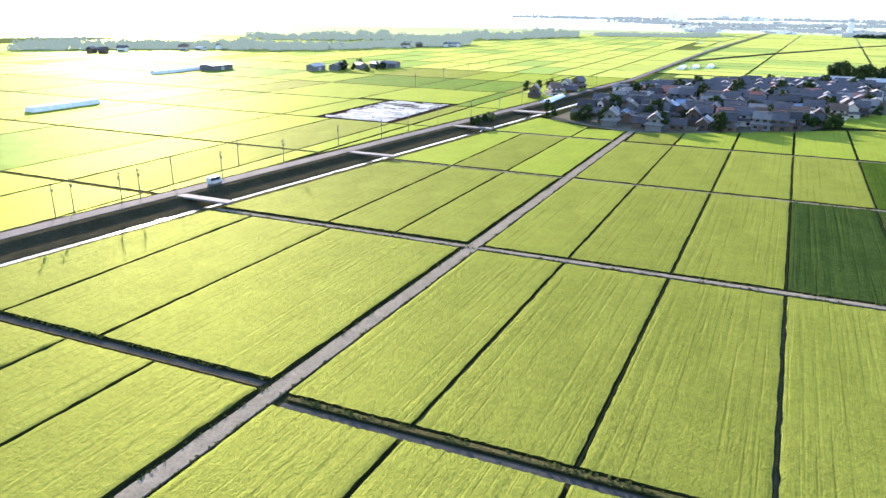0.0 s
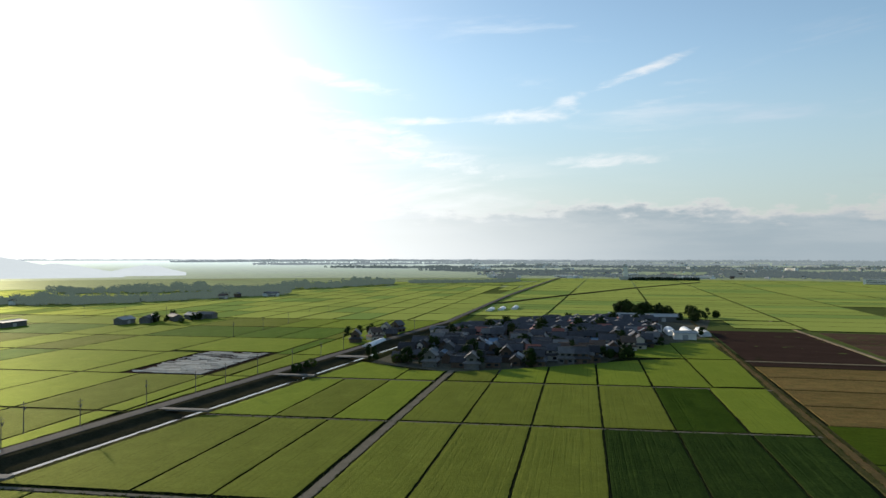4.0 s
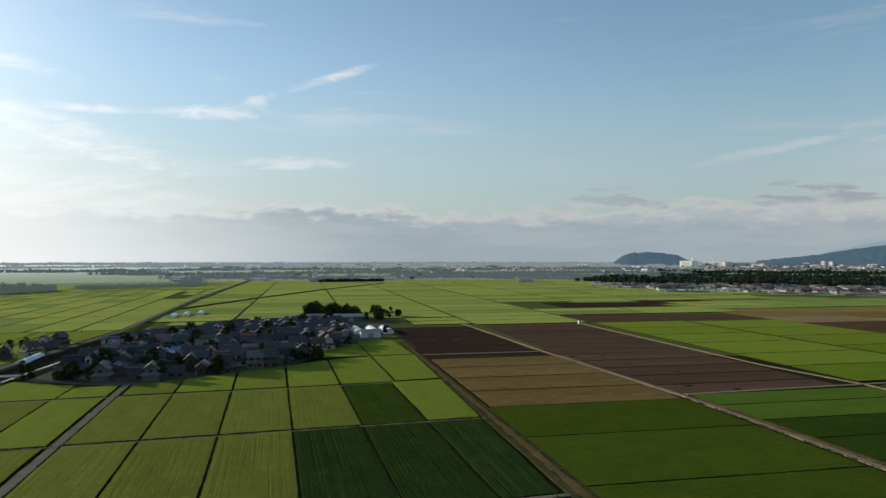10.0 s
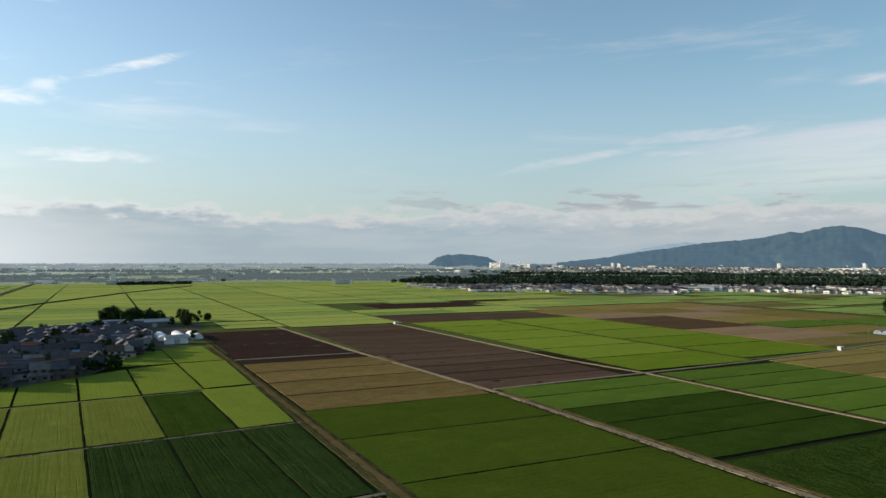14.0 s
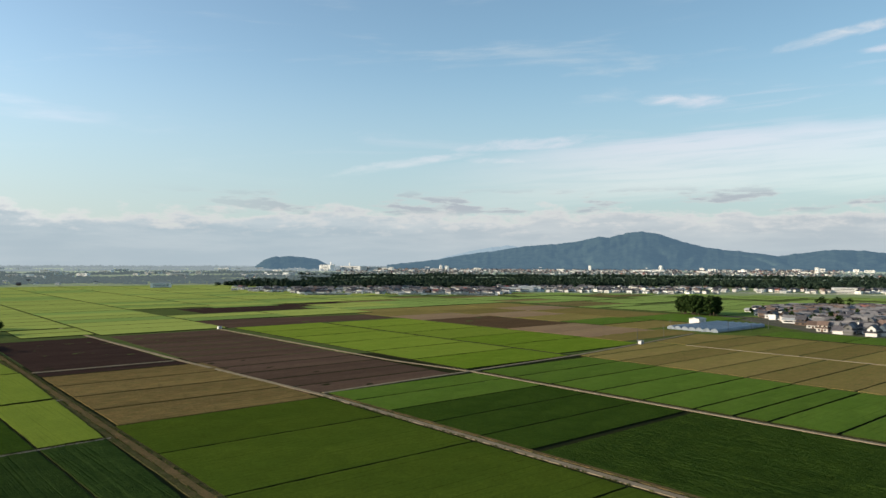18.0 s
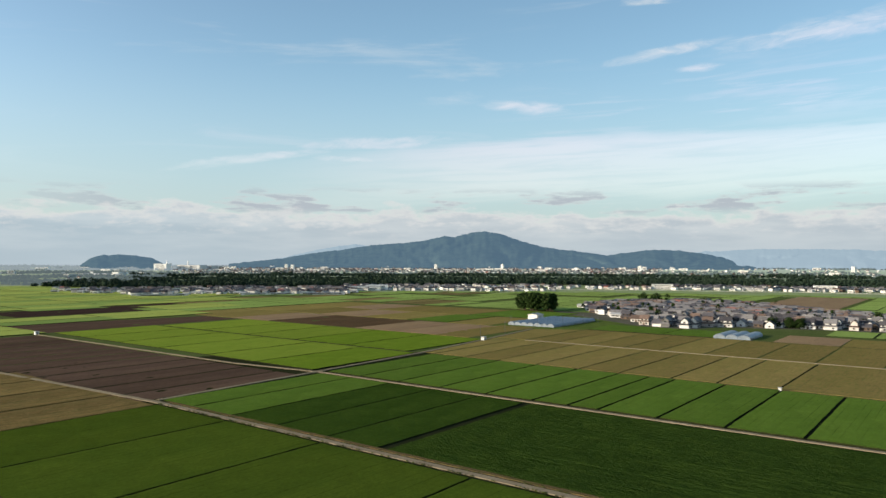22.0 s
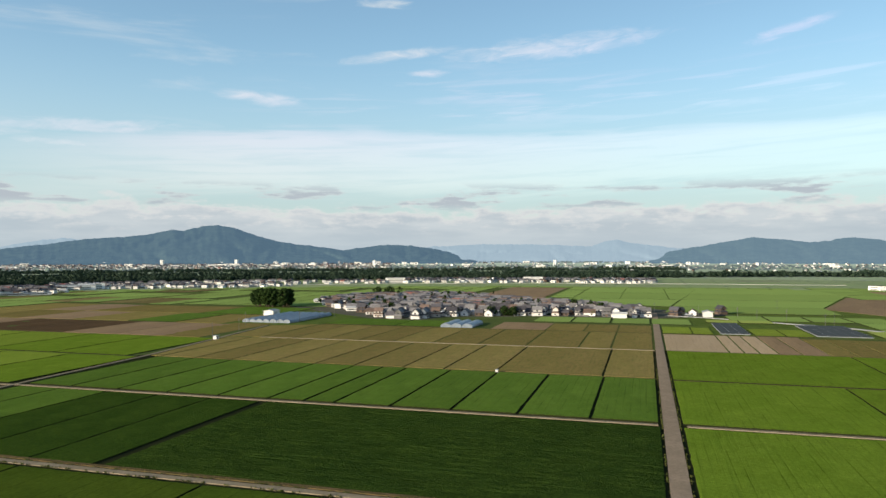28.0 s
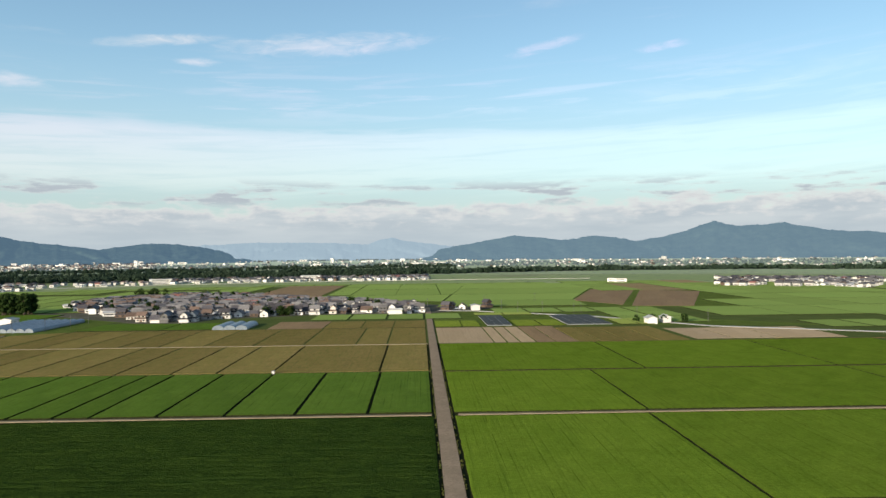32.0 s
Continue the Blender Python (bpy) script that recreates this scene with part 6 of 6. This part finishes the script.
c.row(14, 17, 34, 1780, 2150, [(60, 14, 5, 7, 10, 0), (40, 18, 6, 7, 10, 0)], (1, 1))
c.row(90, 14, 56, 2500, 4000, FLATS, (3, 1, 3, 0.0, 4))
c.done("far_houses", "scattered farm buildings and halls in the haze")
c = Cluster()
c.row(60, 58, 96, 3300, 4050, FLATS, W5)
c.row(1900, 58, 96, 2900, 4150, weights=(6, 3, 6, 3, 1, 1))
c.row(36, 96, 150, 3000, 4150, FLATS, (3, 2, 3, 0.4, 4))
c.row(480, 96, 152, 2600, 4150)
for a, d, i in ((57.3, 3900, 1), (57.7, 3910, 3), (60.1, 3900, 2), (60.5, 3930, 0), (78.4, 3700, 3), (66.4, 3700, 3), (83.8, 3800, 3)):
    c.add(FLATS[i], *polar(a, d), radians(-a) - 0.6)
for a, d, spec in ((57.2, 3500, (64, 40, 30, 7, 10, 0)), (59.3, 3500, (120, 60, 24, 7, 10, 0)), (60.6, 3520, (50, 40, 20, 7, 10, 0)), (57.5, 3480, (4, 4, 44, 10, 10, 0)), (59.0, 3600, (4, 4, 40, 10, 10, 0))):
    c.add(spec, *polar(a, d), radians(-a) - 0.6)
c.done("far_town", "far town of white and grey blocks below the mountains")


# ---- the white tower far off on the plain ----
def tower(x, y):
    e = thing("silo_tower", "tall white concrete silo tower in the haze", "tower", "", x, y, radians(-27))
    put("base", *boxes((-14, 14, -8, 8, 0, 9)), M["plaster"], e)
    put("shaft", *boxes((-5, 5, -5, 5, 9, 30)), M["plaster"], e)
    put("head", *boxes((-3.2, 3.2, -3.2, 3.2, 30, 37)), M["tin_pale"], e)


tower(*polar(27.65, 1690))


# ---- greenhouses ----
def tunnel(width, length, tall, film, label, x, y, turn, n=1, group="greenhouses"):
    """n barrel-vaulted bays side by side; length along the local x."""
    e = thing("greenhouse", label, "greenhouse", group, x, y, turn)
    seg = 10
    arc = [(-width / 2 * math.cos(math.pi * k / seg), 0.9 + (tall - 0.9) * math.sin(math.pi * k / seg)) for k in range(seg + 1)]
    prof = [(-width / 2, 0)] + arc + [(width / 2, 0)]
    m = len(prof)
    vs = [(xx, yy, zz) for xx in (0, length) for yy, zz in prof]
    fs = [(i, i + 1, m + i + 1, m + i) for i in range(m - 1)]
    cover = end = bow = None
    for k in range(n):
        yy = (k - (n - 1) / 2) * (width + 0.15)
        if k == 0:
            cover = put("cover", vs, fs, M[film], e, smooth=True)
            cover.location.y = yy
            end = put("end_wall", [(0.05, a, b) for a, b in prof] + [(0.2, a, b) for a, b in prof], [tuple(range(m))[::-1], tuple(range(m, 2 * m))], M[film], e)
            end.location.y = yy
            hv, hf = [], []
            for a, b in zip(arc, arc[1:]):
                c = len(hv)
                hv += [(0, a[0] * 1.01, a[1] + 0.02), (0.08, a[0] * 1.01, a[1] + 0.02), (0.08, b[0] * 1.01, b[1] + 0.02), (0, b[0] * 1.01, b[1] + 0.02)]
                hf.append((c, c + 1, c + 2, c + 3))
            bow = put("hoop", hv, hf, M["steel"], e)
            bow.location.y = yy
        else:
            again(cover, e, 0, yy)
            again(end, e, 0, yy)
            again(bow, e, 0, yy)
        again(end, e, length - 0.25, yy)
        for i in range(1, 7):
            again(bow, e, length * i / 7, yy)
    return e


RP = radians(-26.3)
tunnel(6.3, 80, 3.0, "film_blue", "long multi-bay greenhouse with bluish plastic roofs", *B(284, 314), RP, 7)
tunnel(8.4, 36, 3.3, "film_blue", "three joined greenhouse tunnels with blue-white film", *B(286, 149), RP, 3)
RA = radians(65.6)
for u, v, ln in ((358, 123, 29), (357, 134.5, 31), (355, 144.5, 31)):
    tunnel(7.0, ln, 3.8, "film", "white plastic greenhouse tunnel at the village edge", *A(u, v), RA)
tunnel(6.5, 48, 3.4, "film", "long white greenhouse tunnel among paddies past the canal", *A(281, -386), RA)
tunnel(6.5, 40, 3.4, "film", "long white greenhouse tunnel among paddies past the canal", *A(100, -283), RA)
tunnel(6.0, 34, 3.4, "film", "white plastic greenhouse tunnel beside the canal road", *A(252, -63), RA)
for k, v in enumerate((-30, -20, -8)):
    tunnel(5.6, 30, 3.0, "film", "small white greenhouse tunnel behind the village", *A(545 + 14 * k, v), RA)


def shed(w_, d_, h, roof, wall, rise, label, x, y, turn):
    e = house(w_, d_, False, roof, wall, rise, label, barn=True)
    e.matrix_basis = Matrix.Translation((x, y, 0)) @ Matrix.Rotation(turn, 4, "Z")
    e["category"] = "shed"
    return e


shed(12, 10, 8, "tin_pale", "plaster", 1.0, "white boxy farm building behind the greenhouse", *B(352, 348), RP)
shed(14, 6, 3, "tin_pale", "plaster", 0.9, "white low farm building at the village edge", *A(338, 128), radians(-21.7))
shed(26, 15, 6, "tin_pale", "siding", 2.6, "big pale hall with a light metal roof by the grove", *A(462, 96), radians(-21.7))
shed(30, 12, 5, "tin_pale", "siding", 1.6, "long pale hall before the grove", *A(470, 128), radians(-21.7))
shed(14, 8, 5, "tin_pale", "plaster", 1.0, "white shed beside the country road", *B(442, -46), RP)
shed(10, 7, 3, "tin_pale", "plaster", 1.4, "white farm hut among shrubs by the road", *B(292, -168), RP)
shed(9, 6, 3, "tin_pale", "plaster", 1.2, "white farm hut among shrubs by the road", *B(300, -182), RP)
shed(24, 14, 5, "tin_pale", "siding", 0.8, "flat grey storage building in the far paddies", *A(337, -374), RA)
shed(12, 4, 3, "tin_pale", "plaster", 0.8, "long white low shed at the village edge", *B(402, 30), radians(63))
for k, (u, v) in enumerate(((372, -300), (384, -288), (398, -292), (404, -276), (420, -268), (430, -262))):
    shed(16, 8, 3, ("tin_pale", "tile_silver")[k % 2], "siding", 1.6, "low farm shed among paddies past the canal", *A(u, v), RA + 0.3 * k)
for k in range(9):
    plant(tr.choice((1, 3, 0)), *A(tr.uniform(366, 436), tr.uniform(-308, -256)))
shed(10, 4, 3, "tile_silver", "timber", 0.6, "low brown shed before the village gardens", *A(222, 62), radians(-21.7))


def pump_hut(x, y, s=1.0):
    e = thing("pump_hut", "tiny white pump hut beside a ditch", "hut", "pump huts", x, y, RP)
    put("wall", *boxes((-1.5 * s, 1.5 * s, -1.3 * s, 1.3 * s, 0, 2.5 * s)), M["plaster"], e)
    put("roof", *boxes((-1.8 * s, 1.8 * s, -1.6 * s, 1.6 * s, 2.5 * s, 2.75 * s)), M["tin_pale"], e)
    put("door", *boxes((-0.5 * s, 0.5 * s, -1.36 * s, -1.28 * s, 0, 2.0 * s)), M["siding"], e)


pump_hut(*B(169, 284.5), 0.95)
pump_hut(*B(89, 76), 0.5)
pump_hut(*B(-10, 566), 0.9)


# ---- rows of white crop covers past the canal ----
def row_covers():
    e = thing("row_covers", "white plastic crop covers in broken rows on a plot", "crop cover", "", *A(158, -131), RA)
    r = random.Random(8)
    arc = [(-0.75, 0.2), (-0.6, 0.42), (0, 0.52), (0.6, 0.42), (0.75, 0.2)]
    base = None
    for i in range(30):
        y0 = -19.0
        while y0 < 17:
            ln = r.choice((4.0, 6.0, 8.0))
            if r.random() < (0.95 if i < 17 or y0 > 2 else 0.7) and y0 + ln < 19.5:
                if base is None:
                    vs = [(a, b, c) for b in (0.0, 1.0) for a, c in arc]
                    base = put("cover", vs, [(k, 5 + k, 6 + k, k + 1) for k in range(4)] + [(0, 1, 2, 3, 4), (9, 8, 7, 6, 5)], M["sheet"], e)
                    base.location, base.scale = (2.4 * i + 1, y0, 0), (1.25, ln - 0.3, 1)
                else:
                    again(base, e, 2.4 * i + 1 + r.uniform(-.2, .2), y0, 0, 0, (r.uniform(1.0, 1.45), ln - 0.3, 1))
            y0 += ln
row_covers()


# ---- solar arrays ----
def solar(p0, p1, q0, q1, rows):
    e = thing("solar_array", "dark glass solar array in low tilted rows on a field", "solar panels", "solar arrays", *B(p0, q0), RP)
    base = leg = edge = None
    wide, step = abs(q1 - q0), (p1 - p0) / rows
    n = max(3, int(wide / 6))
    for i in range(rows):
        for j in range(n):
            y0, y1 = -wide * (j + 1) / n + 0.35, -wide * j / n
            x1 = step * 0.66
            if base is None:
                d = y1 - y0
                base = put("panel", [(0, -d, 0.5), (x1, -d, 1.15), (x1, 0, 1.15), (0, 0, 0.5), (0, -d, 0.42), (x1, -d, 1.07), (x1, 0, 1.07), (0, 0, 0.42)],
                           [(0, 1, 2, 3), (7, 6, 5, 4), (0, 4, 5, 1), (1, 5, 6, 2), (2, 6, 7, 3), (3, 7, 4, 0)], M["panel"], e)
                base.location = (i * step, y1, 0)
            else:
                again(base, e, i * step, y1)
        if leg is None:
            leg = put("support", *boxes((0.25, 0.33, -wide, 0, 0, 0.5), (step * 0.55, step * 0.55 + 0.08, -wide, 0, 0, 0.95)), M["steel"], e)
            edge = put("rail", *boxes((-0.08, 0.02, -wide, 0, 0.40, 0.54)), M["steel"], e)
        else:
            again(leg, e, i * step)
            again(edge, e, i * step)


solar(290, 370, -43, -62, 16)
solar(290, 366, -104, -138, 16)


# ---- poles ----
def utility_pole():
    e = thing("utility_pole", "grey concrete utility pole with two cross arms", "utility pole", "utility poles")
    v, f = limb((0, 0, 0), (0, 0, 10.5), 0.16, 0.09, 8)
    put("shaft", v, f, M["pole"], e)
    arm = put("cross_arm", *boxes((-0.9, 0.9, -0.05, 0.05, 9.5, 9.62)), M["pole"], e)
    pin = put("insulator", *boxes((-0.05, 0.05, -0.05, 0.05, 0, 0.18)), M["siding"], arm)
    pin.location = (-0.8, 0, 9.64)
    again(pin, arm, 0.8, 0, 9.64)
    lower = again(arm, e, 0, 0, -1.0)
    again(pin, lower, -0.8, 0, 9.64)
    again(pin, lower, 0.8, 0, 9.64)
    put("transformer", *boxes((0.12, 0.46, -0.2, 0.2, 7.8, 8.5)), M["pole"], e)
    return e


POLES = [utility_pole()]
pr = random.Random(61)
SPOTS = [A(u, canal_v(u) - d) for u, d in ((-120, 23), (-60, 24), (-8, 24.5), (26, 23), (52, 22), (86, 26), (106, 21), (128, 23), (155, 25), (178, 21), (203, 19), (240, 24), (275, 22), (310, 22), (350, 22))]
SPOTS += [(-90.5, 192.3), (-104.9, 173.7)] + [A(u, -106) for u in (-20, 15, 45)]
SPOTS += [A(300 + 45 * k, -170) for k in range(5)] + [A(430, -300 - 40 * k) for k in range(4)]
SPOTS += [B(262, 320), B(272, 300), B(290, 286), B(320, 282), B(350, 282), B(176, 292), B(215, 296)]
SPOTS += [B(440 - 36 * k, -38 - 44 * k) for k in range(5)] + [B(430, -70), B(405, -105), B(380, -135), B(470, 0), B(500, -60), B(540, -120)]
for x, y in SPOTS:
    place(POLES, 0, x, y, pr.uniform(0, 3.1))


# ---- vehicles ----
def van(x, y, turn, label, long=4.2, tall=1.95, high=0.06):
    e = thing("van", label, "vehicle", "vehicles", x, y, turn, high)
    hw = 0.85
    side = [(-long / 2, 0.35), (long / 2, 0.35), (long / 2, 1.0), (long / 2 - 0.35, 1.15), (long / 2 - 0.9, tall), (-long / 2 + 0.1, tall), (-long / 2, 1.6)]
    m = len(side)
    put("body", [(a, yy, b) for yy in (-hw, hw) for a, b in side], [tuple(range(m)), tuple(range(m, 2 * m))[::-1]] + [((i + 1) % m, i, m + i, m + (i + 1) % m) for i in range(m)], M["paint_white"], e)
    put("windscreen", *boxes((long / 2 - 0.72, long / 2 - 0.50, -0.72, 0.72, 1.2, tall - 0.12)), M["window"], e)
    put("side_window", *boxes((-long / 2 + 0.4, long / 2 - 0.95, -hw - 0.02, hw + 0.02, 1.2, tall - 0.2)), M["window"], e)
    wheel = None
    for a in (-long / 2 + 0.75, long / 2 - 0.75):
        for b in (-hw + 0.05, hw - 0.05):
            if wheel is None:
                v, f = limb((0, -0.1, 0), (0, 0.1, 0), 0.32, 0.32, 12)
                wheel = put("wheel", v, f + [tuple(range(12))[::-1], tuple(range(12, 24))], M["tyre"], e)
                wheel.location = (a, b, 0.32)
                v, f = limb((0, -0.12, 0), (0, 0.12, 0), 0.18, 0.18, 10)
                rim = put("rim", v, f + [tuple(range(10))[::-1], tuple(range(10, 20))], M["steel"], wheel)
            else:
                again(rim, again(wheel, e, a, b, 0.32))


van(*A(18, canal_v(18) - 18.0), radians(57.5), "white van driving on the canal road", 4.8, 2.3, 2.0)
van(*B(445, -28), radians(80), "white van parked by the village", 4.2, 1.9, 0.36)


# ---- hedges, yard walls and parked cars of the villages ----
def hedge(length, seed):
    r = np.random.default_rng(seed)
    clumps = [(x, 0, 0.8 + 0.2 * math.sin(x), 0.75) for x in np.arange(0, length, 0.9)]
    ob = new("hedge", crown_mesh("hedge", clumps, 0.16, 50, seed, M["leaf"]))
    return tagged(ob, "clipped dark green garden hedge beside a house", "hedge", "hedges of the villages")


def yard_wall(length):
    e = thing("yard_wall", "low weathered block wall round a house yard", "wall", "yard walls of the villages")
    put("blocks", *boxes((0, length, -0.09, 0.09, 0, 1.35)), M["siding"], e)
    put("coping", *boxes((-0.05, length + 0.05, -0.14, 0.14, 1.35, 1.45)), M["concrete"], e)
    return e


HEDGES = [hedge(9, 71), hedge(6, 72)]
WALLS = [yard_wall(12), yard_wall(8)]
vr = random.Random(73)
for poly, turn, seed in ((V1, radians(-24.4), 74), (V2, radians(63.7), 75)):
    spots = sorted(scatter(poly, 23, seed, 0.4, 0.9, turn), key=lambda p: p[0] ** 2 + p[1] ** 2)
    for x, y in spots[:44]:
        place(vr.choice((HEDGES, WALLS)), vr.choice((0, 1)), x, y, turn + vr.choice((0, math.pi / 2)))
    for x, y in spots[44:56]:
        van(x, y, turn + vr.choice((0.0, 1.57, 3.14)), "small white van parked in the village", 3.6, vr.uniform(1.5, 1.9))


# ---- rough weeds along the near tracks and ditches ----
M["weed_leaf"] = material("weed_leaves", [(0.070, 0.085, 0.020), (0.095, 0.098, 0.030), (0.048, 0.056, 0.015)], 0.5, 0.9, island=0.3, spec=0.0)


def weeds(label, line, width, per_metre, size, seed):
    """Tufts scattered along both edges of a path."""
    r = random.Random(seed)
    clumps = []
    for (x0, y0), (x1, y1) in zip(line, line[1:]):
        ln = math.hypot(x1 - x0, y1 - y0)
        for k in range(int(ln * per_metre)):
            f = r.random()
            if noise.noise((f * ln * 0.15 + seed, 0, 0)) < -0.12:
                continue
            s = r.choice((-1, 1)) * width / 2 + r.gauss(0, 0.16)
            z = size * r.uniform(0.3, 1.0)
            clumps.append((x0 + (x1 - x0) * f + (y1 - y0) / ln * s, y0 + (y1 - y0) * f - (x1 - x0) / ln * s, 0.25 + z * 0.5, z))
    ob = new("weeds", crown_mesh("weeds", clumps, size * 0.35, 12, seed, M["weed_leaf"]))
    tagged(ob, label, "weeds", kind="stuff")


weeds("grassy weed tufts along the farm track", farm, 3.1, 2.4, 0.30, 81)
for k, (u, v0, v1, wd) in enumerate(((0.2, -76, 129, 2.0), (-74.6, 3, 130, 0.8), (-71.4, -84, -3, 0.3), (79.8, -64, 132, 1.4))):
    weeds("grassy weed tufts along a ditch between paddies", [A(u, v0), A(u, v1)], wd, 2.6, 0.36, 90 + k)
weeds("grassy weed tufts beside the brown dirt track", [B(-175.2, q) for q in (60, 250, 470)], 2.8, 1.6, 0.4, 101)
weeds("grassy weed tufts beside the farm road", [B(-90.5, 5), B(-90.5, 260)], 3.0, 2.0, 0.4, 102)
weeds("weed tufts along the village road", [B(-120, 0), B(120, 0)], 5.6, 2.2, 0.34, 103)


garden_trees()
